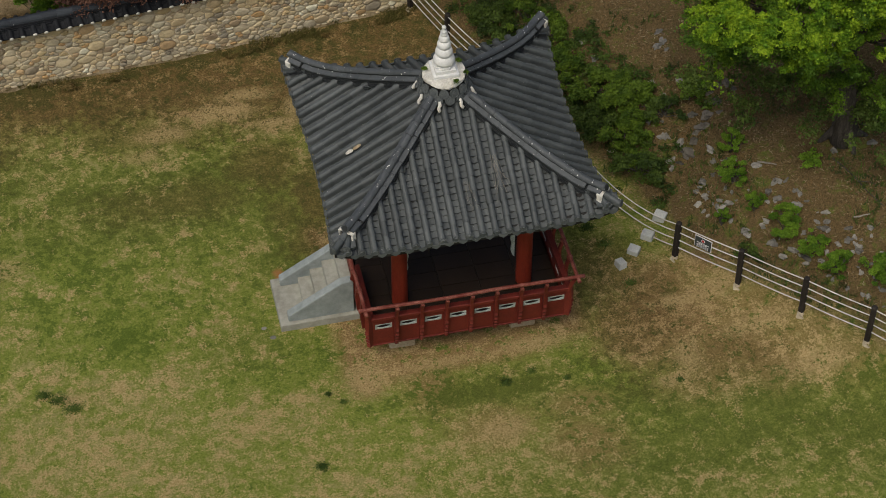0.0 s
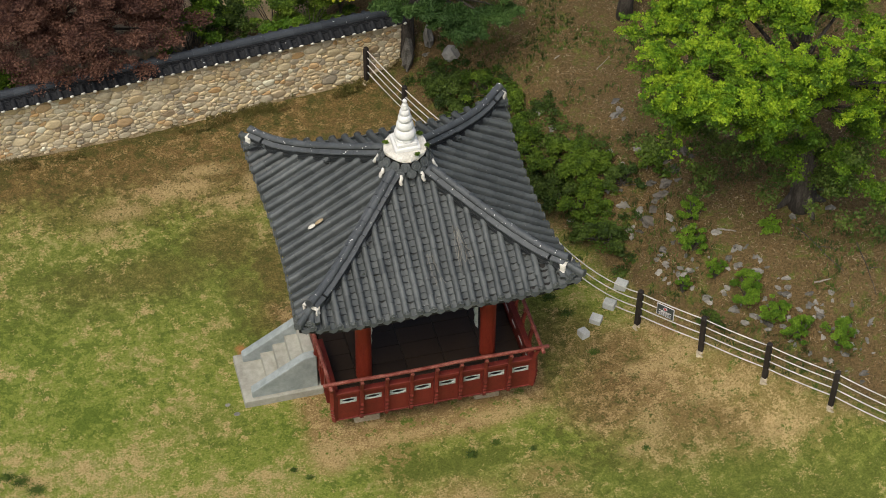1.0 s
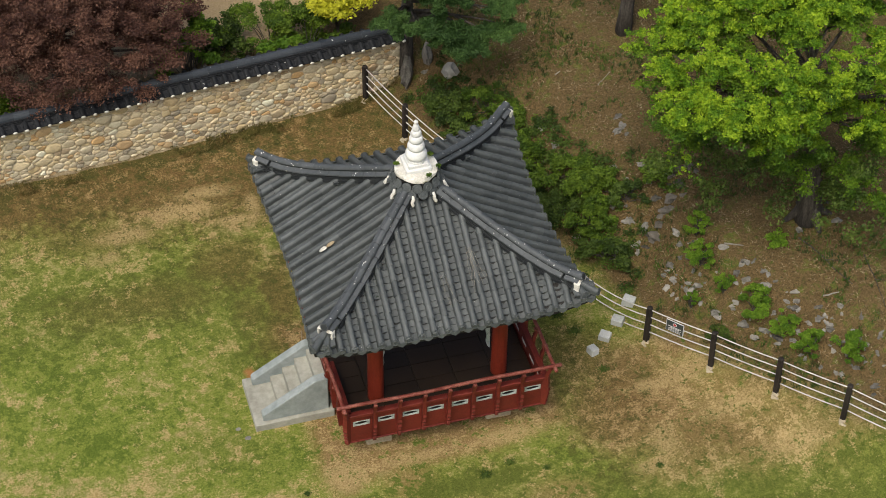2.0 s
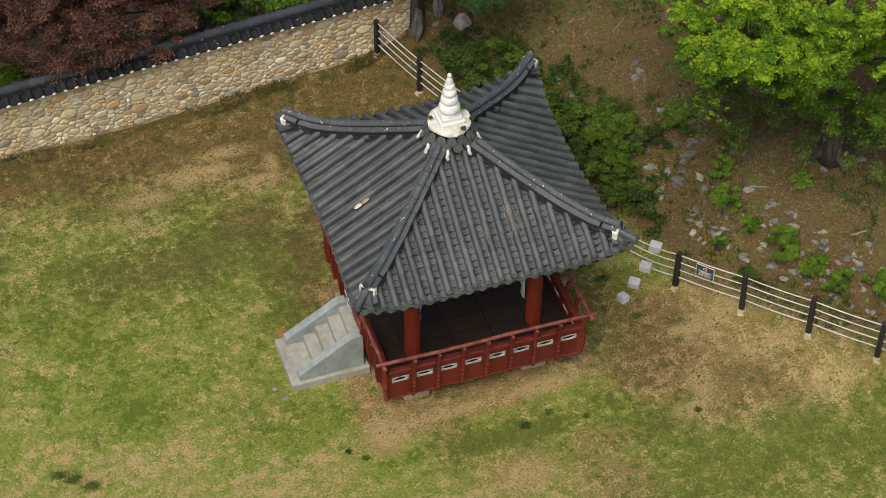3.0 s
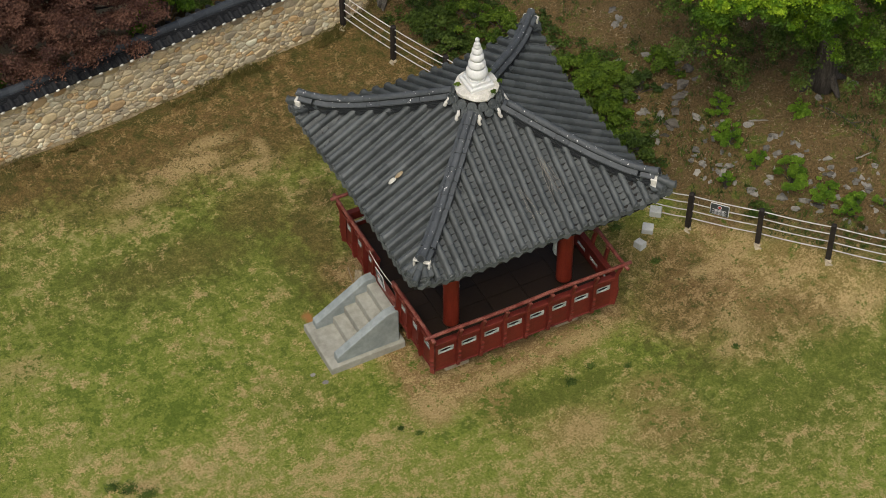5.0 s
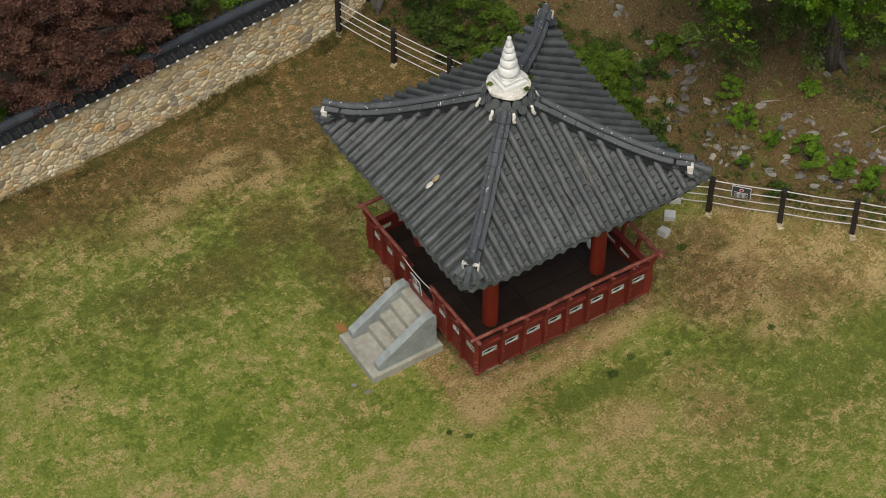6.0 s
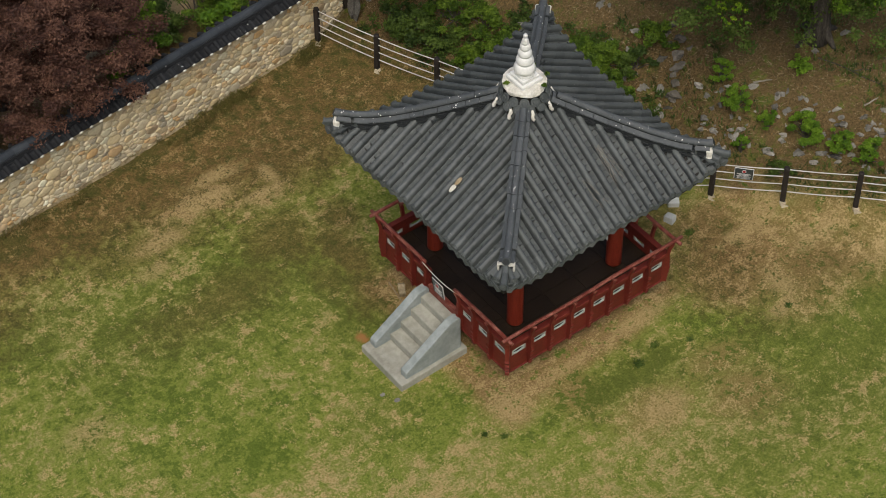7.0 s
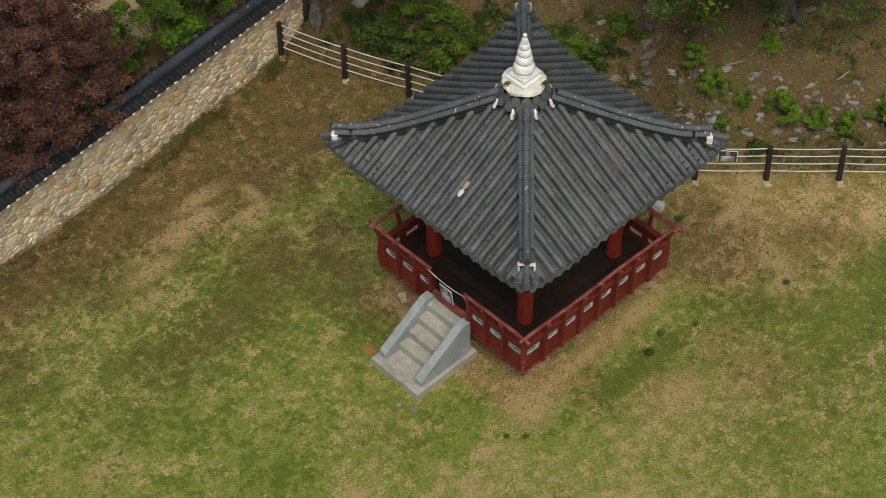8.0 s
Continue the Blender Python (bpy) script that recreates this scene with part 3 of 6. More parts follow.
def stone_shape(centre, outline, rng, depth):
    """Vertices and faces of one field stone: the cell with its corners rounded off, bulging towards -y."""
    pts = outline
    for _ in range(2):
        pts = [q for i, p in enumerate(pts) for q in (
            (p[0] * 0.75 + pts[(i + 1) % len(pts)][0] * 0.25, p[1] * 0.75 + pts[(i + 1) % len(pts)][1] * 0.25),
            (p[0] * 0.25 + pts[(i + 1) % len(pts)][0] * 0.75, p[1] * 0.25 + pts[(i + 1) % len(pts)][1] * 0.75))]
        if len(pts) > 9:
            break
    n = len(pts)
    cx, cz = centre
    tilt_x, tilt_z = rng.uniform(-0.10, 0.10), rng.uniform(-0.10, 0.10)
    verts, faces = [], []
    for scale, y in ((1.0, 0.02), (0.97, -0.45), (0.86, -0.88), (0.52, -1.0)):
        for px, pz in pts:
            dx, dz = (px - cx) * scale, (pz - cz) * scale
            lift = depth * y + (tilt_x * dx + tilt_z * dz + 0.006 * noise.noise((px * 23, pz * 23, scale)) if y < -0.4 else 0.0)
            verts.append((dx, min(lift, 0.004), dz))
    for ring in range(3):
        for k in range(n):
            a, b = ring * n + k, ring * n + (k + 1) % n
            faces.append((a, b, b + n, a + n))
    faces.append(tuple(range(3 * n, 4 * n)))
    return verts, faces


def build_wall():
    wall = empty("wall_north", "field-stone wall with mortar joints and dark tile coping", "wall", wall_pose, kind="structure")
    bm = bmesh.new()
    box(bm, (WALL_X0, 0.0, -0.9), (WALL_X1, WALL_THICK, WALL_TOP), 0.02)
    part("wall_core", bm, M["mortar"], wall, "sandy mortar bed")
    return wall


wall = build_wall()


def build_wall_stones():
    """Field stones: the stretch beside the lawn as pieces, those further off joined."""
    rng = random.Random(5)
    verts, faces = [], []
    singles = 0
    cells = sorted(stone_cells(-11.0, WALL_X1 - 0.01, -0.32, WALL_TOP - 0.01, rng), key=lambda c: -c[0][0])
    for (cx, cz), outline in cells:
        v, f = stone_shape((cx, cz), outline, rng, rng.uniform(0.016, 0.040))
        if singles < 300 and cz > 0.0:
            part("stone", raw_mesh("stone", v, f, M["stone"], True), None, wall, "", Matrix.Translation((cx, 0.0, cz)))
            singles += 1
        else:
            o = len(verts)
            verts += [(x + cx, y, z + cz) for x, y, z in v]
            faces += [tuple(o + i for i in q) for q in f]
    # end face of the wall
    for (cx, cz), outline in stone_cells(0.0, WALL_THICK, -0.32, WALL_TOP - 0.01, rng):
        v, f = stone_shape((cx, cz), outline, rng, 0.03)
        o = len(verts)
        verts += [(WALL_X1 - y, x + cx, z + cz) for x, y, z in v]
        faces += [tuple(o + i for i in q) for q in f]
    rest = part("stones", raw_mesh("stones", verts, faces, M["stone_joined"], True), None, wall)
    tagged(rest, "buff and grey field stones", kind="stuff")
    # rough mortar footing along the lawn
    bm = bmesh.new()
    n, rings = 150, []
    for i in range(n + 1):
        u = -11.0 + (WALL_X1 + 11.0) * i / n
        w = 0.075 + 0.05 * noise.noise((u * 2.3, 0, 3)) + 0.02 * noise.noise((u * 9.0, 0, 5))
        p = wall_pose @ Vector((u, 0, 0))
        base = ground_z(p.x, p.y) - p.z
        h = base + 0.015 + 0.07 * noise.noise((u * 3.1, 4, 0))
        rings.append([bm.verts.new(c) for c in ((u, 0.01, h + 0.03), (u, -w * 0.55, h), (u, -w, base + 0.01), (u, -w - 0.03, base - 0.25))])
    for a, b in zip(rings, rings[1:]):
        for k in range(3):
            bm.faces.new((a[k], b[k], b[k + 1], a[k + 1]))
    part("footing", bm, M["rubble"], wall, "crumbling sandy mortar footing", None, True)


def half_tile(name, r0, r1, length, thick, segs, mat, skirt=0.0):
    """A half-round tile along +x, open below, with straight sides of height skirt; r0 at x = 0 and r1 at the far end."""
    verts, faces = [], []
    prof = [(1.0, -skirt)] + [(math.cos(math.pi * k / segs), math.sin(math.pi * k / segs)) for k in range(segs + 1)] + [(-1.0, -skirt)]
    if not skirt:
        prof = prof[1:-1]
    n = len(prof)
    for x, r in ((0, r0), (length, r1)):
        for rr in (r, r - thick):
            for c, s in prof:
                verts.append((x, rr * c, s if s < 0 else rr * s))
    for k in range(n - 1):
        faces += [(k, k + 1, 2 * n + k + 1, 2 * n + k), (n + k + 1, n + k, 3 * n + k, 3 * n + k + 1), (k + 1, k, n + k, n + k + 1), (2 * n + k, 2 * n + k + 1, 3 * n + k + 1, 3 * n + k)]
    for k in (0, n - 1):
        faces.append((k, 2 * n + k, 3 * n + k, n + k))
    return raw_mesh(name, verts, faces, mat)


def pan_tile(name, half, sag, length, thick, mat, segs=3):
    """A shallow trough along +x."""
    verts, faces = [], []
    n = segs + 1
    for x in (0, length):
        for dz in (0, -thick):
            for k in range(n):
                t = 2 * k / segs - 1
                verts.append((x, half * t, sag * (t * t - 1) + dz))
    for k in range(segs):
        faces += [(k + 1, k, 2 * n + k, 2 * n + k + 1), (n + k, n + k + 1, 3 * n + k + 1, 3 * n + k), (k, k + 1, n + k + 1, n + k)]
    return raw_mesh(name, verts, faces, mat)


def disc_mesh(name, r, depth, mat, segs=12, rim=0.012):
    bm = bmesh.new()
    prof = [(r, 0.0), (r, -depth), (r - rim, -depth - 0.004), (r - rim - 0.004, -depth + 0.006), (r * 0.45, -depth + 0.006), (r * 0.35, -depth - 0.003)]
    lathe(bm, prof, segs)
    bmesh.ops.rotate(bm, verts=bm.verts, matrix=Matrix.Rotation(radians(90), 3, "Y"))
    return to_mesh(name, bm, mat)


def build_coping():
    cop = empty("wall_coping", "dark grey tile coping with white plaster tile ends on stone wall", "coping", wall_pose, kind="structure")
    T = WALL_TOP
    bm = bmesh.new()
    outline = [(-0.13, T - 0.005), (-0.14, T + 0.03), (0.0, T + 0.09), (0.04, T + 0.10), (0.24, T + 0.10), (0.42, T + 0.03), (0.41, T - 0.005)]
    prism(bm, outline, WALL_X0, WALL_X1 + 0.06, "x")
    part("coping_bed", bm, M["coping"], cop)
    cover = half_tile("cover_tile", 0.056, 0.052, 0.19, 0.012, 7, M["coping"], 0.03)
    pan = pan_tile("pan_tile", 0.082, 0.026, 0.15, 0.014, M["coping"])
    bm = bmesh.new()
    lathe(bm, [(0.050, 0.0), (0.052, 0.022), (0.044, 0.034), (0.02, 0.04)], 10)
    bmesh.ops.rotate(bm, verts=bm.verts, matrix=Matrix.Rotation(radians(-90), 3, "Y"))
    plug = to_mesh("plaster_end", bm, M["plaster"], True)
    rng = random.Random(9)
    up = Vector((0, 0.9, 0.44)).normalized()
    nrm = Vector((0, -0.44, 0.9)).normalized()
    u = WALL_X1 - 0.02
    while u > -10.2:
        base = Vector((u + rng.uniform(-.008, .008), -0.17, T + 0.03 + rng.uniform(-.006, .006)))
        part("cover_tile", cover, None, cop, "", axes(base + nrm * 0.018, up, nrm))
        part("plaster_end", plug, None, cop, "white plaster tile end", axes(base + nrm * 0.03, up, nrm) @ Matrix.Diagonal((0.8, rng.uniform(0.78, 0.95), rng.uniform(0.62, 0.85), 1)))
        for k in range(2):
            p = base + Vector((-0.118, 0, 0)) + up * (0.02 + 0.1 * k) + nrm * (0.016 - 0.002 * k)
            part("pan_tile", pan, None, cop, "", axes(p, up - nrm * 0.12, nrm))
        bb = Vector((u, 0.45, T + 0.03))
        part("cover_tile", cover, None, cop, "", axes(bb + Vector((0, 0.44, 0.9)).normalized() * 0.018, (0, -up.y, up.z), (0, -nrm.y, nrm.z)))
        u -= 0.236
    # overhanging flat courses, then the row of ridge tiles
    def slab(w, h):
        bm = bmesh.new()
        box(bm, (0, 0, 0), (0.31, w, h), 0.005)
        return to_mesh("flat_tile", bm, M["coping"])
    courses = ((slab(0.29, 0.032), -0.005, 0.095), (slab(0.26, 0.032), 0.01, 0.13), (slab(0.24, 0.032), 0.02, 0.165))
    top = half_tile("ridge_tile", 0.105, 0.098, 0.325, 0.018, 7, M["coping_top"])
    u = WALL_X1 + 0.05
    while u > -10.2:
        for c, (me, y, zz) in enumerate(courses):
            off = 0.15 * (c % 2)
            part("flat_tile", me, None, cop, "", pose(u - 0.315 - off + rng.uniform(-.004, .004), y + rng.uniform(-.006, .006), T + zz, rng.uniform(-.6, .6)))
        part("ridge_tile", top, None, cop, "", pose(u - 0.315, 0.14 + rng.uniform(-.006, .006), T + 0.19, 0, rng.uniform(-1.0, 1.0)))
        u -= 0.315
    return cop


# ---- pavilion ----
FLOOR, RAIL_Z, RAIL_H = 0.95, 1.65, 1.92
BODY = Matrix.Translation((0.04, 0, -0.05)) @ Matrix.Rotation(radians(0.8), 4, "Y") @ Matrix.Diagonal((1.018, 1, 1, 1))   # the timber body is a little longer from west to east, and sags eastwards
pavilion = empty("pavilion", "red-painted square timber pavilion with curved grey tile roof", "pavilion")


def roof_z(r, s):
    return 4.955 - 0.645 * r + 0.012 * r * r + 0.45 * (abs(s) / 2.5) ** 3.3 * min(1.0, r / 2.4)


def eave_r(s):
    return 2.33 + 0.17 * (abs(s) / 2.5) ** 2


def face_dir(k):
    """Outward and sideways directions of the roof side k: 0 south, 1 east, 2 north, 3 west."""
    out = [Vector((0, -1, 0)), Vector((1, 0, 0)), Vector((0, 1, 0)), Vector((-1, 0, 0))][k]
    return out, Vector((0, 0, 1)).cross(out)


def roof_point(k, r, s, lift=0.0):
    out, side = face_dir(k)
    return out * r + side * s + Vector((0, 0, roof_z(r, s) + lift))


def roof_frame(k, r, s, lift=0.0):
    """Pose on the roof: x up the slope, z off the surface."""
    p = roof_point(k, r, s, lift)
    up = roof_point(k, r - 0.05, s) - roof_point(k, r + 0.05, s)
    lateral = roof_point(k, r, s - 0.05) - roof_point(k, r, s + 0.05)
    return axes(p, up, up.cross(lateral) if up.cross(lateral).z > 0 else lateral.cross(up))


def build_roof():
    roof_bm = bmesh.new()
    rows, cols = 10, 16
    for k in range(4):
        for lift, flip in ((-0.065, False), (-0.16, True)):
            grid = []
            for i in range(rows + 1):
                line = []
                for j in range(cols + 1):
                    t = 2 * j / cols - 1
                    r_out = 2.5 if abs(t) == 1 else eave_r(t * 2.5)
                    r = 0.12 + (r_out - 0.03 - 0.12) * i / rows
                    line.append(roof_bm.verts.new(roof_point(k, r, t * r, lift)))
                grid.append(line)
            for i in range(rows):
                for j in range(cols):
                    roof_bm.faces.new((grid[i][j], grid[i + 1][j], grid[i + 1][j + 1], grid[i][j + 1]))
            if flip:
                under = grid
            else:
                over = grid
        for j in range(cols):
            roof_bm.faces.new((over[rows][j], under[rows][j], under[rows][j + 1], over[rows][j + 1]))
    bmesh.ops.remove_doubles(roof_bm, verts=roof_bm.verts, dist=0.002)
    roof = part("roof", roof_bm, M["deck"], pavilion, "curved hipped roof of dark grey clay tiles")

    cover = half_tile("cover_tile", 0.058, 0.052, 0.262, 0.014, 8, M["tile"], 0.06)
    pan = pan_tile("pan_tile", 0.088, 0.018, 0.17, 0.028, M["tile"], 4)
    disc = disc_mesh("eave_disc", 0.070, 0.02, M["tile"])
    bm = bmesh.new()
    shield = [(-0.085, 0.03)] + [(-0.085 + 0.17 * i / 6, 0.002 + 0.026 * ((i / 3 - 1) ** 2)) for i in range(7)][1:-1] + [(0.085, 0.03), (0.075, -0.035), (0.0, -0.085), (-0.075, -0.035)]
    prism(bm, shield, -0.012, 0.012, "x")
    drip = to_mesh("drip_tile", bm, M["tile"])

    rng = random.Random(3)
    spacing = 0.236
    pans_far, pan_parts = [], 0
    for k in (0, 3, 1, 2):
        for i in range(20):
            s = (i - 9.5) * spacing
            r = eave_r(s) + 0.02
            first = True
            while r > abs(s) + 0.02 and r > 0.28:
                fr = roof_frame(k, r, s, 0.040)
                m = fr @ Matrix.Translation((0, rng.uniform(-.004, .004), rng.uniform(-.003, .003))) @ Matrix.Rotation(rng.uniform(-0.016, 0.016), 4, "Z") @ Matrix.Rotation(rng.uniform(0.0, 0.025), 4, "Y")
                part("cover_tile", cover, None, roof, "", m)
                if first:
                    inward = -face_dir(k)[0]
                    part("eave_disc", disc, None, roof, "", axes(fr.translation + inward * 0.004 + Vector((0, 0, 0.012)), inward + Vector((0, 0, -0.12)), (0, 0, 1)))
                first = False
                slope = (roof_point(k, r - 0.05, s) - roof_point(k, r + 0.05, s))
                r -= 0.262 * math.hypot(slope.x, slope.y) / slope.length
        for i in range(21):
            s = (i - 10) * spacing
            r = eave_r(s) - 0.005
            if r <= abs(s) + 0.02:
                continue
            fr = roof_frame(k, r, s, 0.0)
            inward = -face_dir(k)[0]
            part("drip_tile", drip, None, roof, "", axes(fr.translation - inward * 0.03 + Vector((0, 0, -0.012)), inward + Vector((0, 0, -0.15)), (0, 0, 1)))
            while r > abs(s) - 0.04 and r > 0.3:
                fr = roof_frame(k, r, s, -0.024 + rng.uniform(-0.004, 0.004)) @ Matrix.Rotation(0.20, 4, "Y") @ Matrix.Rotation(rng.uniform(-0.03, 0.03), 4, "Z")
                fr = fr @ Matrix.Translation((0, 0, 0.004))
                if k in (0, 3) and 0.95 < r and abs(s) < 1.9 and pan_parts < 300:
                    part("pan_tile", pan, None, roof, "", fr)
                    pan_parts += 1
                else:
                    pans_far.append(fr)
                slope = (roof_point(k, r - 0.05, s) - roof_point(k, r + 0.05, s))
                r -= 0.118 * math.hypot(slope.x, slope.y) / slope.length
    base = [v.co.copy() for v in pan.vertices]
    polys = [tuple(p.vertices) for p in pan.polygons]
    verts, faces = [], []
    for fr in pans_far:
        o = len(verts)
        verts += [fr @ v for v in base]
        faces += [tuple(o + q for q in p) for p in polys]
    far = part("pan_tiles", raw_mesh("pan_tiles", verts, faces, M["tile_old"]), None, roof)
    tagged(far, kind="stuff")

    # corner fans
    for q in range(4):
        a = radians(-135 + 90 * q)
        dirn = Vector((math.cos(a), math.sin(a), 0))
        for off, reach in ((-26, 3.38), (0, 3.52), (26, 3.38)):
            d = Matrix.Rotation(radians(off), 3, "Z") @ dirn
            tip = dirn * 3.06 + d * (reach - 3.06) + Vector((0, 0, roof_z(2.45, 2.45) + 0.03 - 0.03 * abs(off) / 26))
            up = Vector((-d.x, -d.y, 0.22))
            fr = axes(tip, up, (0, 0, 1))
            part("cover_tile", cover, None, roof, "", fr)
            part("cover_tile", cover, None, roof, "", axes(tip + Vector((-d.x, -d.y, 0.22)) * 0.235 + Vector((0, 0, 0.006)), up, (0, 0, 1)))
            part("eave_disc", disc, None, roof, "", axes(tip + Vector((0, 0, 0.012)), (-d.x, -d.y, -0.12), (0, 0, 1)))
        for off in (-13, 13, -40, 40):
            d = Matrix.Rotation(radians(off), 3, "Z") @ dirn
            tip = dirn * 3.06 + d * (0.34 if abs(off) < 20 else 0.27) + Vector((0, 0, roof_z(2.42, 2.42) + 0.0))
            fr = axes(tip, (-d.x, -d.y, 0.3), (0, 0, 1))
            part("drip_tile", drip, None, roof, "", fr @ Matrix.Translation((-0.004, 0, -0.012)))
            part("pan_tile", pan, None, roof, "", fr)

    # hip ridges: thin courses coloured dark for the shade on their sides, an overhanging sloped course, and a row of
    # round ridge tiles on top
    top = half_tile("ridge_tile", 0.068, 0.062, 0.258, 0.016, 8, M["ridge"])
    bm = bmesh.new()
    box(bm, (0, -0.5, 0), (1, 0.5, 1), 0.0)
    course = to_mesh("ridge_course", bm, M["ridge_shaded"])
    bm = bmesh.new()
    prism(bm, [(-0.130, -0.006), (-0.127, 0.016), (-0.05, 0.052), (0.05, 0.052), (0.127, 0.016), (0.130, -0.006)], 0.0, 0.256, "x")
    eave_course = to_mesh("ridge_slope", bm, M["ridge"])

    def hip(c, q):
        """Point on the hip at distance c from the axis along each side, with the upswept tip."""
        sx, sy = ((-1, -1), (1, -1), (1, 1), (-1, 1))[q]
        swing = 0.05 * smooth01((c - 1.7) / 0.65) ** 2
        return Vector((sx * c, sy * c, roof_z(c, c) - 0.02 + swing))

    for q in range(4):
        end = (2.20, 2.25, 2.36, 2.33)[q]
        cs, c = [], end
        while c > 0.30:
            cs.append(c)
            d = hip(c - 0.03, q) - hip(c + 0.03, q)
            c -= 0.265 * 0.06 / d.length
        for n, c in enumerate(cs):
            a, b = hip(c, q), hip(c - 0.19, q)
            fr = axes(a, b - a, (0, 0, 1))
            # the narrow last course paints the shadow line under the round tiles
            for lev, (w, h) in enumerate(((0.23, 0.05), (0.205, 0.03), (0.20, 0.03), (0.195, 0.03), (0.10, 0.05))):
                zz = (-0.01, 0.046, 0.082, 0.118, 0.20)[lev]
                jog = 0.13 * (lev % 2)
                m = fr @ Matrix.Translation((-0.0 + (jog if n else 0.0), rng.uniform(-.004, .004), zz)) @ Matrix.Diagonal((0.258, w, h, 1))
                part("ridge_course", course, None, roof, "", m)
            part("ridge_slope", eave_course, None, roof, "", fr @ Matrix.Translation((0.06 if n else 0.0, rng.uniform(-.004, .004), 0.152)))
            part("ridge_tile", top, None, roof, "", fr @ Matrix.Translation((0, rng.uniform(-.004, .004), 0.240)) @ Matrix.Rotation(rng.uniform(-0.01, 0.03), 4, "Y"))
        # plaster-framed end of the hip
        fr = axes(hip(end, q), hip(end - 0.19, q) - hip(end, q), (0, 0, 1))
        bm = bmesh.new()
        for lo, hi in (((-0.05, -0.13, 0.125), (0.02, 0.13, 0.16)), ((-0.05, -0.145, -0.02), (0.06, -0.112, 0.15)), ((-0.05, 0.112, -0.02), (0.06, 0.145, 0.15)), ((-0.045, -0.13, -0.03), (0.0, 0.13, -0.005))):
            box(bm, lo, hi, 0.012)
        bmesh.ops.subdivide_edges(bm, edges=bm.edges, cuts=2, use_grid_fill=True)
        for v in bm.verts:
            v.co += 0.016 * noise.noise_vector(v.co * 13.0 + Vector((q * 3.1, 0, 0)))
        part("plaster_end", bm, M["plaster"], roof, "flaking white plaster end", fr)
        bm = bmesh.new()
        lathe(bm, [(0.020, 0), (0.03, 0.04), (0.026, 0.09), (0.010, 0.12)], 8)
        part("plaster_knob", bm, M["plaster"], roof, "white plaster knob", fr @ pose(-0.05, 0.0, 0.02, 0, -100, 0), True)
        bm = bmesh.new()
        tube(bm, [(0.10, 0, 0.232), (-0.02, 0, 0.236), (-0.06, 0, 0.250)], [0.068, 0.074, 0.072], 12)
        part("ridge_tip", bm, M["ridge"], roof, "", fr)
        # dark disc stands in for the shaded hollow of the tile end
        bm = bmesh.new()
        tube(bm, [(-0.05, 0, 0.246), (-0.066, 0, 0.252)], [0.054, 0.054], 12)
        part("ridge_mouth", bm, M["ridge_shaded"], roof, "", fr)

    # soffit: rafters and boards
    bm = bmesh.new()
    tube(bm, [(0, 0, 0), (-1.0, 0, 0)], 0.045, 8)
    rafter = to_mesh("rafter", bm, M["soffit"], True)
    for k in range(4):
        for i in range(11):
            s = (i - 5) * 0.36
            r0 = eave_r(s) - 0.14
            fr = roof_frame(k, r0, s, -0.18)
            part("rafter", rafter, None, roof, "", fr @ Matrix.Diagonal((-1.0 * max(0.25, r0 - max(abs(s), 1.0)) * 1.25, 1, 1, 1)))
    return roof


roof = build_roof()


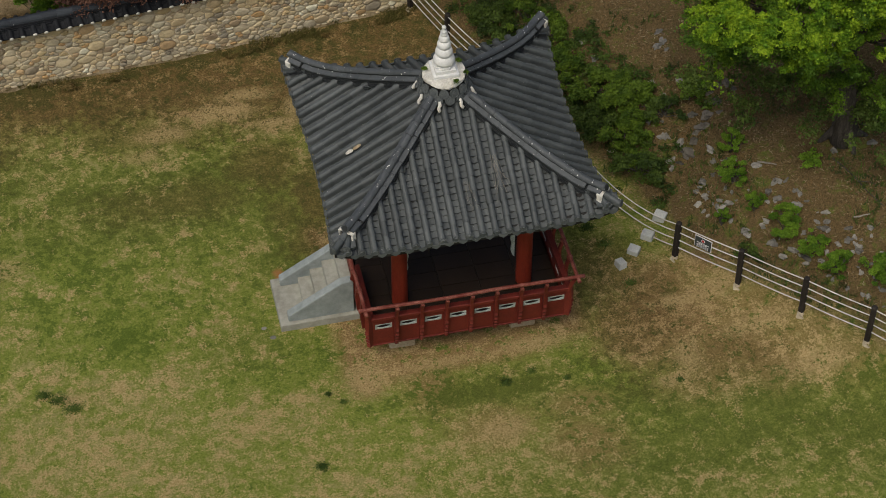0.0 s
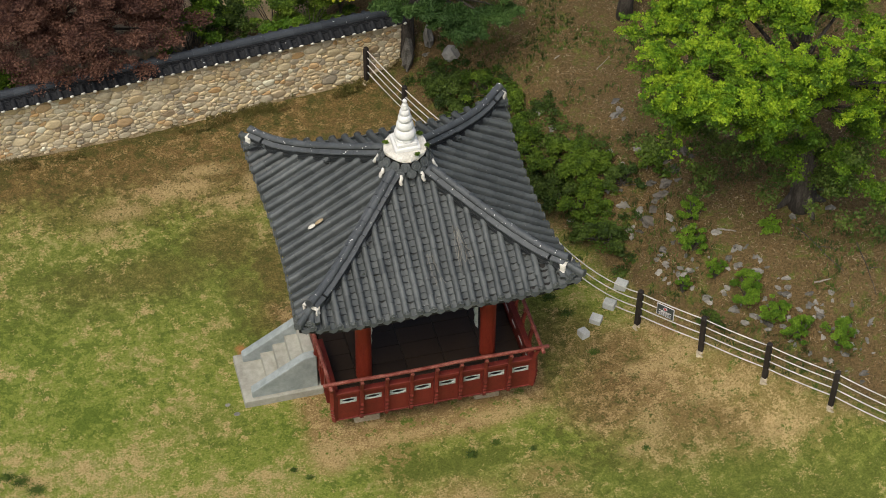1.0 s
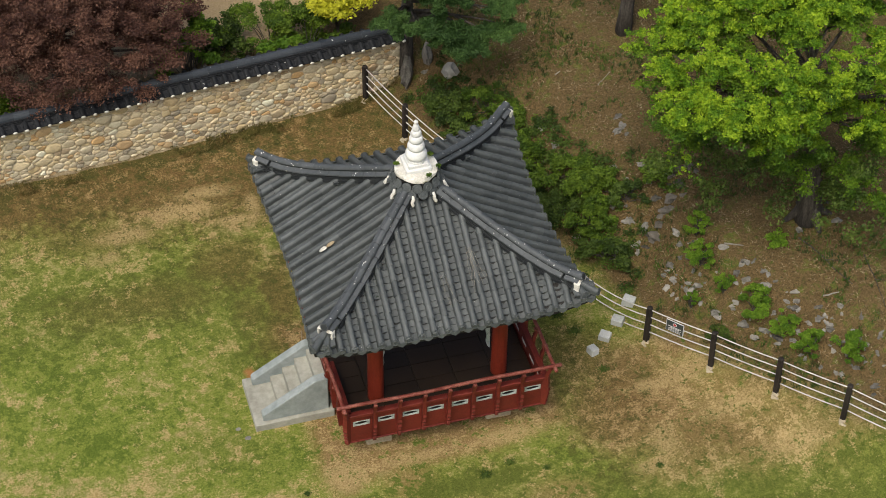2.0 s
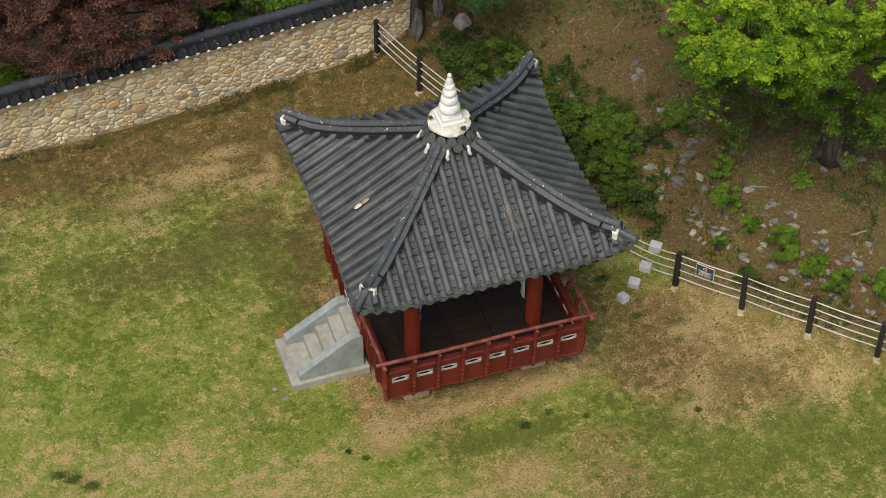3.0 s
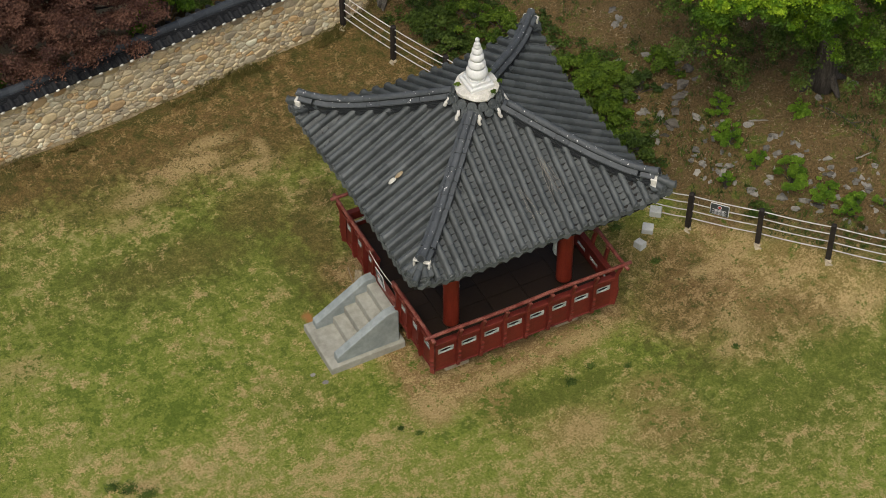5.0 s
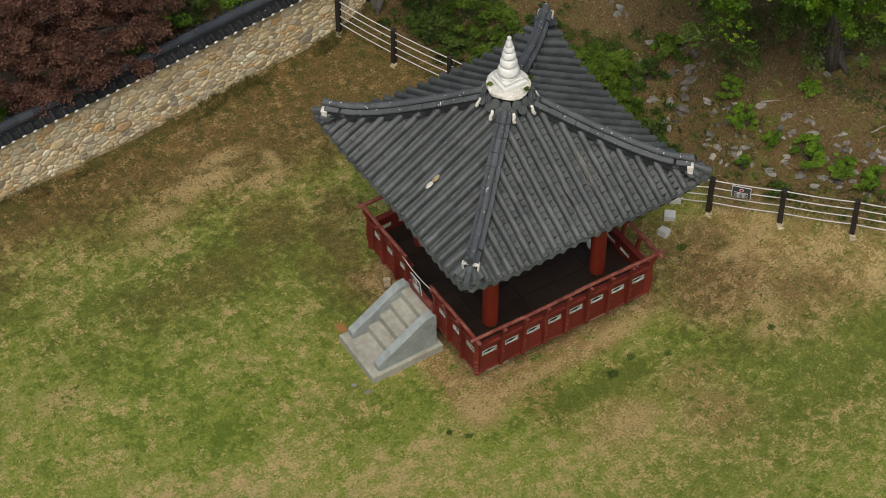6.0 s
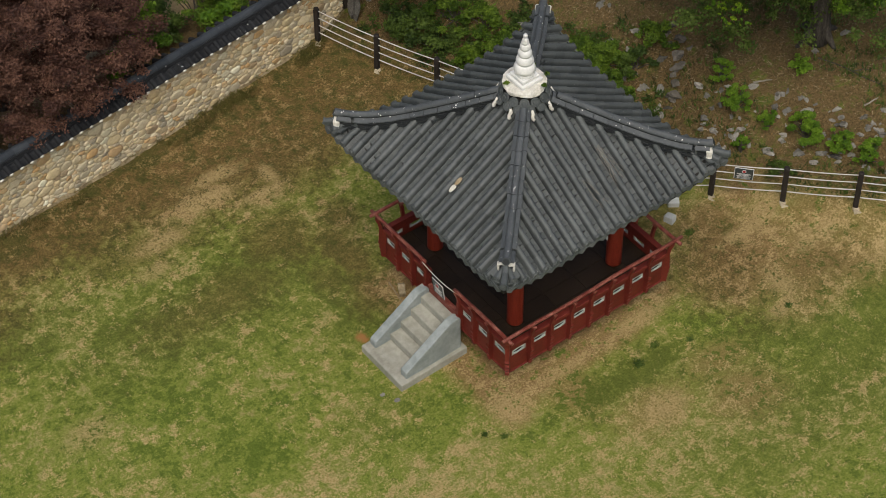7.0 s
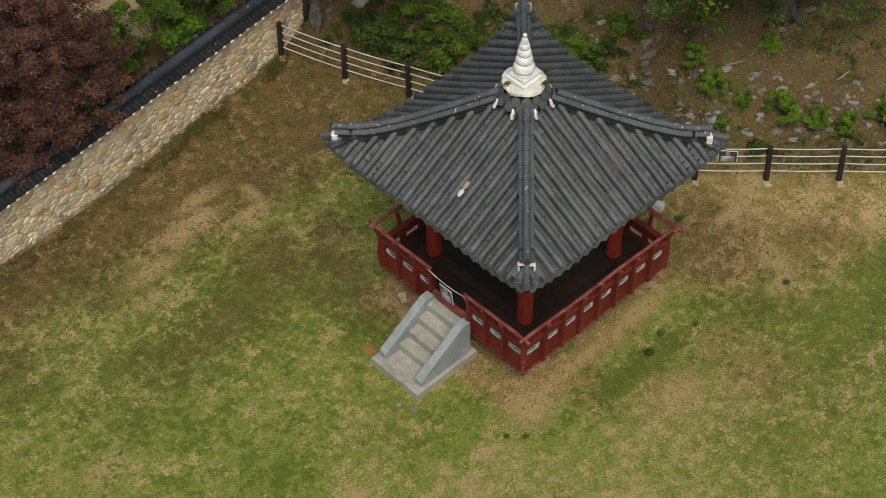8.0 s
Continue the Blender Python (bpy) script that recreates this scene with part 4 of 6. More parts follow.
def build_finial():
    fin = part("finial", bmesh.new(), M["plaster"], pavilion, "white-painted stacked-disc finial with plaster base", Matrix.Translation((-0.01, 0.05, -0.02)))
    bm = bmesh.new()
    lathe(bm, [(0.28, 5.10), (0.33, 5.12), (0.365, 5.15), (0.385, 5.19), (0.375, 5.225), (0.32, 5.25), (0.1, 5.26)], 32, turn=radians(11))
    for v in bm.verts:
        v.co += 0.034 * noise.noise_vector(v.co * 7.5) + 0.020 * noise.noise_vector(v.co * 19.0)
    part("plaster_base", bm, M["plaster"], fin, "lumpy lime plaster base")
    for h, z0, z1 in ((0.225, 5.245, 5.32), (0.18, 5.315, 5.39)):
        bm = bmesh.new()
        box(bm, (-h, -h, z0), (h, h, z1), 0.012)
        part("plinth", bm, M["paint"], fin)
    bm = bmesh.new()
    lathe(bm, [(0.17, 5.385), (0.185, 5.41), (0.175, 5.44), (0.15, 5.45)], 8, turn=radians(22.5))
    part("plinth", bm, M["paint"], fin)
    z = 5.435
    for r, h in ((0.190, 0.19), (0.153, 0.165), (0.123, 0.145), (0.094, 0.12), (0.066, 0.09)):
        bm = bmesh.new()
        prof = [(r * 0.74, z), (r * 0.92, z + h * 0.12), (r, z + h * 0.36), (r * 0.985, z + h * 0.55), (r * 0.86, z + h * 0.85), (r * 0.72, z + h), (r * 0.4, z + h)]
        lathe(bm, prof, 24)
        part("disc_tier", bm, M["paint"], fin, "", None, True)
        z += h * 0.97
    bm = bmesh.new()
    lathe(bm, [(0.055, z - 0.01), (0.05, z + 0.02), (0.022, z + 0.035), (0.02, z + 0.06), (0.038, z + 0.075), (0.04, z + 0.095), (0.026, z + 0.12), (0.004, z + 0.128)], 14)
    part("knob", bm, M["paint"], fin, "", None, True)
    # collar of tile ends under the plaster
    disc = disc_mesh("collar_tile", 0.088, 0.03, M["tile"])
    for ring, (rad, zz, tilt) in enumerate(((0.400, 5.055, 22), (0.440, 4.945, 26))):
        for i in range(14):
            a = 2 * math.pi * (i + 0.5 * ring) / 14
            m = Matrix.Translation((rad * math.cos(a), rad * math.sin(a), zz)) @ Matrix.Rotation(a + math.pi, 4, "Z") @ Matrix.Rotation(radians(tilt), 4, "Y")
            part("collar_tile", disc, None, fin, "", m)
    bm = bmesh.new()
    lathe(bm, [(0.37, 4.6), (0.36, 4.85), (0.35, 5.08), (0.28, 5.10)], 14)
    part("collar_bed", bm, M["deck"], fin)
    rng = random.Random(8)
    for i in range(8):
        a = radians(22.5 + 45 * i)
        bm = bmesh.new()
        r = 0.47
        tube(bm, [(0, 0, 0.12), (0.02, 0.012, 0.05), (0.05, -0.006, 0.0), (0.07, 0.014, -0.04), (0.08, 0.004, -0.06)], [0.022, 0.036, 0.032, 0.036, 0.02], 7)
        part("plaster_drip", bm, M["plaster"], fin, "", pose(r * math.cos(a), r * math.sin(a), roof_z(0.45, 0.1) + 0.16, 0, 0, math.degrees(a)), True)


build_finial()


def build_frame():
    c = 1.16
    # foundation stones and columns
    bm = bmesh.new()
    box(bm, (-0.24, -0.24, -0.15), (0.24, 0.24, 0.52), 0.025)
    for v in bm.verts:
        v.co += 0.012 * noise.noise_vector(v.co * 5.0)
    foot = to_mesh("foundation_stone", bm, M["footing"])
    bm = bmesh.new()
    lathe(bm, [(0.152, FLOOR), (0.148, FLOOR + 0.02), (0.146, 2.4), (0.140, 3.80)], 18)
    col = to_mesh("column", bm, M["red_post"], True)
    for sx in (-1, 1):
        for sy in (-1, 1):
            part("foundation_stone", foot, None, pavilion, "weathered pale foundation stone", pose(sx * 1.14, sy * 1.24, 0))
            part("column", col, None, pavilion, "round red-painted timber column", pose(sx * c + 0.05, sy * c, -0.02, 0, 0, 90 * (sx + sy)))
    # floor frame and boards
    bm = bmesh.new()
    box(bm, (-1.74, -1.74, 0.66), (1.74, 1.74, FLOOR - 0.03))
    part("floor_frame", bm, M["dark"], pavilion, "timber floor frame in near-black shade colour", BODY)
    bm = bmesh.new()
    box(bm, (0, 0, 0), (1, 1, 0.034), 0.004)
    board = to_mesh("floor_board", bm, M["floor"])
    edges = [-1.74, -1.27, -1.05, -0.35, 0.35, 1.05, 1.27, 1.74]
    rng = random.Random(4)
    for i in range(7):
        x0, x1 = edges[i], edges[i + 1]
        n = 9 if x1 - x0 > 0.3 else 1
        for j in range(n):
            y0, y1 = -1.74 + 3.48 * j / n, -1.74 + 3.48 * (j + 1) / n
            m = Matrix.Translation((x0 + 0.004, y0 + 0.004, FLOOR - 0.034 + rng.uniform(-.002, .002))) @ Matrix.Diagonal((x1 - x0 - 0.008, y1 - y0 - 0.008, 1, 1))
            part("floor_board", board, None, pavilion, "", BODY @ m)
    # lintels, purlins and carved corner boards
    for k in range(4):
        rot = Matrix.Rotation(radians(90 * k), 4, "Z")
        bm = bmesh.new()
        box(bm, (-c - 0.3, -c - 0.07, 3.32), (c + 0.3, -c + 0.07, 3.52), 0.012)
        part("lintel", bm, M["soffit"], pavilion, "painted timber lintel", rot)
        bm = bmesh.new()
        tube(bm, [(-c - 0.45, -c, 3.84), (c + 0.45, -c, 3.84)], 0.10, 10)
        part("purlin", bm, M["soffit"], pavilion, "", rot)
        for side in (-1, 1):
            bm = bmesh.new()
            out = [(0.15, 3.42), (0.62, 3.42), (0.60, 3.36), (0.50, 3.35), (0.44, 3.30), (0.34, 3.30), (0.30, 3.22), (0.27, 3.16), (0.27, 3.02), (0.23, 2.96), (0.24, 2.84), (0.20, 2.70), (0.225, 2.50), (0.19, 2.34), (0.225, 2.16), (0.195, 2.02), (0.215, 1.88), (0.185, 1.76), (0.14, 1.70)]
            prism(bm, [(-side * (c - p), z - 0.10) for p, z in out], -c - 0.02, -c + 0.02)
            part("carved_bracket", bm, M["celadon"], pavilion, "carved pale green corner board", rot)
    bm = bmesh.new()
    box(bm, (-1.1, -1.1, 3.90), (1.1, 1.1, 3.94))
    part("inner_ceiling", bm, M["soffit"], pavilion, "painted board ceiling")


build_frame()


def railing_post():
    """Curved bracket post of the railing: outer edge with scalloped steps. Local x outward, z up."""
    out = [(-0.01, 0.60), (0.075, 0.60), (0.085, 0.68), (0.07, 0.70), (0.095, 0.76), (0.08, 0.79), (0.11, 0.86), (0.092, 0.90), (0.12, 0.98), (0.10, 1.03), (0.105, 1.12), (0.10, 1.22), (0.095, 1.34), (0.115, 1.46), (0.155, 1.57),
           (0.10, 1.58), (0.06, 1.47), (0.04, 1.34), (0.02, 1.28), (-0.01, 1.28)]
    bm = bmesh.new()
    prism(bm, out, -0.03, 0.03)
    return to_mesh("railing_post", bm, M["red"])


def build_railing():
    H, P = 1.80, 2 * 1.80 / 8
    post = railing_post()
    bm = bmesh.new()
    # lotus-leaf block under the rail
    prism(bm, [(-0.05, 1.565), (0.05, 1.565), (0.085, 1.60), (0.085, 1.625), (-0.085, 1.625), (-0.085, 1.60)], -0.028, 0.028, "x")
    bmesh.ops.scale(bm, vec=(1, 0.66, 1), verts=bm.verts)
    leaf = to_mesh("rail_block", bm, M["red_worn"])
    for k in range(4):
        out, side = face_dir(k)
        face = Matrix(((side.x, -out.x, 0, 0), (side.y, -out.y, 0, 0), (0, 0, 1, 0), (0, 0, 0, 1)))   # local x along, -y outward
        spans = [(-4, 4)] if k != 3 else [(-4, -1), (1, 4)]
        for a, b in spans:
            x0, x1 = a * P, b * P
            rail_part = empty("railing", "red railing section with pierced panels", "")
            rail_part.parent = pavilion
            rail_part.matrix_basis = BODY @ face
            if "category" in rail_part:
                del rail_part["category"]
            # panels with a slot each
            for n in range(a, b):
                p0, p1 = n * P, (n + 1) * P
                s0, s1 = p0 + 0.075, p1 - 0.075
                bm = bmesh.new()
                yo, yi = -H, -H + 0.035
                for lo, hi in (((p0, 0.60), (p1, 1.0)), ((p0, 1.12), (p1, 1.255)), ((p0, 1.0), (s0, 1.12)), ((s1, 1.0), (p1, 1.12))):
                    box(bm, (lo[0], yo, lo[1]), (hi[0], yi, hi[1]))
                part("panel", bm, M["red"], rail_part, "", None)
                bm = bmesh.new()
                # pale frame with a pointed oval opening
                cx, hw, hh = (s0 + s1) / 2, (s1 - s0) / 2, 0.06
                N = 16
                inner, outer = [], []
                for i in range(N):
                    t = 2 * math.pi * i / N
                    ix = math.copysign(abs(math.cos(t)) ** 1.3, math.cos(t)) * hw * 0.88
                    iz = math.sin(t) * hh * 0.72
                    m_ = max(abs(math.cos(t)), abs(math.sin(t)))
                    inner.append((cx + ix, 1.06 + iz))
                    outer.append((cx + hw * math.cos(t) / m_, 1.06 + hh * math.sin(t) / m_))
                rings = []
                for y in (yo - 0.006, yo + 0.02):
                    rings.append([[bm.verts.new((p[0], y, p[1])) for p in ring] for ring in (inner, outer)])
                for i in range(N):
                    j = (i + 1) % N
                    bm.faces.new((rings[0][0][i], rings[0][0][j], rings[0][1][j], rings[0][1][i]))
                    bm.faces.new((rings[1][0][i], rings[1][0][j], rings[1][1][j], rings[1][1][i]))
                    bm.faces.new((rings[0][0][i], rings[0][0][j], rings[1][0][j], rings[1][0][i]))
                    bm.faces.new((rings[0][1][i], rings[0][1][j], rings[1][1][j], rings[1][1][i]))
                part("slot_frame", bm, M["celadon"], rail_part, "pale green slot frame")
            bm = bmesh.new()
            box(bm, (x0, -H - 0.055, 1.255), (x1, -H + 0.06, 1.33), 0.008)
            part("middle_rail", bm, M["red"], rail_part)
            bm = bmesh.new()
            box(bm, (x0, -H - 0.02, 0.575), (x1, -H + 0.05, 0.605), 0.006)
            part("bottom_rail", bm, M["red"], rail_part)
            for n in range(a, b + 1):
                if abs(n) == 4:
                    continue
                x = n * P + (0.03 if n == a and a == 1 else 0) - (0.03 if n == b and b == -1 else 0)
                m = Matrix.Translation((x, -H, 0)) @ Matrix.Rotation(radians(-90), 4, "Z")
                part("railing_post", post, None, rail_part, "", m)
                part("rail_block", leaf, None, rail_part, "", Matrix.Translation((x, -RAIL_H, 0)))
            ext0 = 0.24 if a == -4 else 0.03
            ext1 = 0.24 if b == 4 else 0.03
            bm = bmesh.new()
            pts = []
            nn = 14
            for i in range(nn + 1):
                t = i / nn
                x = x0 - ext0 + (x1 - x0 + ext0 + ext1) * t
                pts.append((x, -RAIL_H + 0.006 * math.sin(x * 3.1 + k), RAIL_Z + (0.0 if k % 2 else 0.028) + 0.006 * math.sin(2.3 * x + 2 * k)))
            tube(bm, pts, 0.036, 8)
            part("top_rail", bm, M["red_worn"], rail_part, "worn round top rail", None, True)
    # corner posts: paired brackets on the diagonal
    for q in range(4):
        a = -135 + 90 * q
        d = Vector((math.cos(radians(a)), math.sin(radians(a)), 0))
        m = Matrix.Translation(d * (H * math.sqrt(2) - 0.02)) @ Matrix.Rotation(radians(a), 4, "Z") @ Matrix.Diagonal((1.15, 1.3, 1, 1))
        part("corner_post", post, None, pavilion, "", Matrix.Translation((0.04 + 0.033 * (1 if q in (1, 2) else -1), 0, -0.05 - 0.025 * (1 if q in (1, 2) else -1))) @ m)
    # threshold beam at the stairs
    bm = bmesh.new()
    box(bm, (-H - 0.04, -P, 0.78), (-H + 0.05, P, FLOOR + 0.02), 0.01)
    part("threshold", bm, M["red_worn"], pavilion, "worn red threshold beam")


build_railing()


def sign_board(name, label, w, h, m):
    sign = empty(name, label, "sign", m)
    bm = bmesh.new()
    box(bm, (-w / 2, -0.008, -h / 2), (w / 2, 0.008, h / 2), 0.004)
    part("rim", bm, M["sign_white"], sign, "pale rim")
    bm = bmesh.new()
    box(bm, (-w / 2 + 0.012, -0.013, -h / 2 + 0.012), (w / 2 - 0.012, -0.004, h / 2 - 0.012))
    part("plate", bm, M["sign"], sign, "dark grey plate")
    bm = bmesh.new()
    lathe(bm, [(0.040 * h / 0.28, 0.0), (0.040 * h / 0.28, 0.005)], 16)
    part("emblem", bm, M["sign_white"], sign, "", pose(0, -0.013, h * 0.24, 90, 0, 0))
    bm = bmesh.new()
    lathe(bm, [(0.029 * h / 0.28, 0.0), (0.029 * h / 0.28, 0.008)], 16)
    part("emblem_disc", bm, M["sign_red"], sign, "red round emblem", pose(0, -0.013, h * 0.24, 90, 0, 0))
    for i, (ww, hh) in enumerate(((0.72, 0.05), (0.5, 0.05), (0.74, 0.026), (0.66, 0.026), (0.70, 0.026))):
        z = h * (0.0 - 0.095 * i)
        bm = bmesh.new()
        box(bm, (-w * ww / 2, -0.0165, z - h * hh / 2), (w * ww / 2, -0.012, z + h * hh / 2))
        part("text_bar", bm, M["sign_white"], sign)
    return sign


def rope(name, label, a, b, sag, r, parent=None):
    a, b = Vector(a), Vector(b)
    pts = [a.lerp(b, i / 10) - Vector((0, 0, sag * 4 * (i / 10) * (1 - i / 10))) for i in range(11)]
    bm = bmesh.new()
    tube(bm, pts, r, 6)
    ob = part(name, bm, M["rope"], parent, label if parent is None else "", None, True)
    return ob


# ---- stairs ----
def build_stairs():
    st = empty("stairs", "grey concrete stairs with sloping solid cheek walls", "stairs")
    y0, y1, low, top = -0.62, 0.60, 0.16, 0.85
    bm = bmesh.new()
    box(bm, (-3.25, y0, -0.15), (-1.76, y1, low), 0.012)
    part("base_slab", bm, M["granite"], st, "pale concrete base slab")
    rise = (top - low) / 4
    for i in range(4):
        x = -2.755 + 0.235 * i
        bm = bmesh.new()
        box(bm, (x, y0 + 0.22, low + rise * i - (0.02 if i else 0)), (-1.845, y1 - 0.20, low + rise * (i + 1)), 0.012)
        part("step", bm, M["granite"], st)
    for y in (y0 + 0.07, y1 - 0.06 - 0.17):
        bm = bmesh.new()
        prism(bm, [(-3.09, low - 0.004), (-1.85, low - 0.004), (-1.85, 0.93), (-1.90, 0.975), (-2.08, 0.955), (-3.09, 0.315)], y, y + 0.17)
        bmesh.ops.bevel(bm, geom=list(bm.edges), offset=0.014, segments=1, affect="EDGES")
        part("cheek_wall", bm, M["granite_blue"], st, "bluish grey concrete cheek wall")


build_stairs()

entry_rope = rope("entry_rope", "thin white rope across the pavilion entrance", (-1.93, 0.47, 1.62), (-1.93, -0.47, 1.62), 0.06, 0.008)
tagged(entry_rope, category="rope")
sign_board("entry_sign", "grey notice board with red emblem hung on rope", 0.31, 0.38, axes((-1.965, -0.05, 1.38), (0, -1, 0), (-0.12, 0, 1)))


# ---- rope fence ----
FENCE = [(1.12, 8.10), (1.60, 6.66), (2.13, 5.30), (2.72, 3.88), (3.15, 2.05), (4.45, -0.38), (5.36, -1.42), (6.21, -2.51), (7.11, -3.51), (8.05, -4.6), (8.95, -5.6)]


def build_fence():
    fence = empty("rope_fence", "dark timber post fence with four white ropes", "fence")
    bm = bmesh.new()
    box(bm, (-0.05, -0.05, -0.15), (0.05, 0.05, 0.88), 0.012)
    lathe(bm, [(0.055, 0.875), (0.055, 0.90), (0.03, 0.915)], 10)
    post = to_mesh("fence_post", bm, M["post"])
    bm = bmesh.new()
    box(bm, (-0.10, -0.06, -0.1), (0.10, 0.06, 0.012), 0.02)
    bmesh.ops.subdivide_edges(bm, edges=bm.edges, cuts=2, use_grid_fill=True)
    for v in bm.verts:
        v.co += 0.035 * noise.noise_vector(v.co * 11.0)
    foot = to_mesh("post_footing", bm, M["footing"])
    tops = []
    rng = random.Random(2)
    for i, (x, y) in enumerate(FENCE):
        z = ground_z(x, y)
        turn = rng.uniform(-8, 8) + (50 if i > 5 else 20)
        part("fence_post", post, None, fence, "", pose(x, y, z, rng.uniform(-1, 1), rng.uniform(-1, 1), turn))
        if i in (0, 1, 2, 5, 6, 7, 8):
            part("post_footing", foot, None, fence, "pale concrete post footing", pose(x - 0.04, y - 0.08, z, 0, 0, turn + 20))
        tops.append((x, y, z))
    for a, b in zip(tops, tops[1:]):
        for h in (0.84, 0.65, 0.45, 0.25):
            rope("fence_rope", "", (a[0], a[1], a[2] + h), (b[0], b[1], b[2] + h), 0.02 if abs(a[1] - 2.05) > 0.1 else 0.30, 0.0115, fence)


build_fence()
fa, fb = Vector((*FENCE[5], 0)), Vector((*FENCE[6], 0))
fm = fa.lerp(fb, 0.42)
sign_board("fence_sign", "dark notice board with red emblem tied to fence", 0.37, 0.29, axes((fm.x - 0.03, fm.y - 0.03, ground_z(fm.x, fm.y) + 0.70), fb - fa, (0, 0, 1)))


# ---- loose blocks ----
def build_blocks():
    bm = bmesh.new()
    box(bm, (-0.125, -0.11, -0.06), (0.125, 0.11, 0.13), 0.012)
    me = to_mesh("concrete_block", bm, M["block"])
    for x, y, turn, s in ((4.45, 0.62, -38, 0.95), (4.08, 0.20, -38, 0.92), (3.70, -0.12, -38, 0.88), (3.35, -0.42, -72, 0.78)):
        ob = new("concrete_block", me)
        ob.matrix_world = pose(x, y, ground_z(x, y), 6 * math.sin(7 * x), 6 * math.cos(9 * y), turn) @ Matrix.Diagonal((s, s, 1, 1))
        tagged(ob, "pale grey concrete block sunk in the grass", "block", "row of concrete blocks")


build_blocks()


# ---- trees and shrubs ----
def leaf_cloud(name, clumps, mat, count, size, seed, flat=0.5, droop=0.0, loose=0.16, slim=1.0):
    """Small folded leaves spread through the clumps (centre, radii), denser towards their skins."""
    rng = np.random.default_rng(seed)
    vol = np.array([c[1][0] * c[1][1] for c in clumps])
    pick = rng.choice(len(clumps), count, p=vol / vol.sum())
    d = rng.normal(size=(count, 3))
    d /= np.linalg.norm(d, axis=1)[:, None]
    d[:, 2] = np.where(d[:, 2] < -0.35, -d[:, 2], d[:, 2])
    rad = rng.uniform(0.1, 1.0, count) ** 0.5 * (1 + loose * rng.normal(size=count))
    cen = np.array([c[0] for c in clumps])[pick]
    rr = np.array([c[1] for c in clumps])[pick]
    p = cen + d * rr * rad[:, None]
    axis = rng.normal(size=(count, 3))
    axis[:, 2] = axis[:, 2] * flat - droop
    axis /= np.linalg.norm(axis, axis=1)[:, None]
    up = rng.normal(size=(count, 3)) * 0.55 + d * 0.5 + np.array([0, 0, 0.8])
    side = np.cross(axis, up)
    side /= np.linalg.norm(side, axis=1)[:, None]
    nrm = np.cross(side, axis)
    L = size * rng.uniform(0.6, 1.35, count)[:, None]
    W = L * slim * rng.uniform(0.28, 0.45, count)[:, None]
    v = np.empty((count, 4, 3))
    v[:, 0] = p - axis * L * 0.5
    v[:, 1] = p + side * W + nrm * W * 0.35
    v[:, 2] = p + axis * L * 0.5
    v[:, 3] = p - side * W + nrm * W * 0.35
    me = bpy.data.meshes.new(name)
    me.vertices.add(count * 4)
    me.vertices.foreach_set("co", v.ravel())
    o = np.arange(count) * 4
    tri = np.stack([o, o + 1, o + 2, o, o + 2, o + 3], 1).ravel()
    me.loops.add(count * 6)
    me.loops.foreach_set("vertex_index", tri)
    me.polygons.add(count * 2)
    me.polygons.foreach_set("loop_start", np.arange(count * 2) * 3)
    me.update(calc_edges=True)
    me.materials.append(mat)
    return me


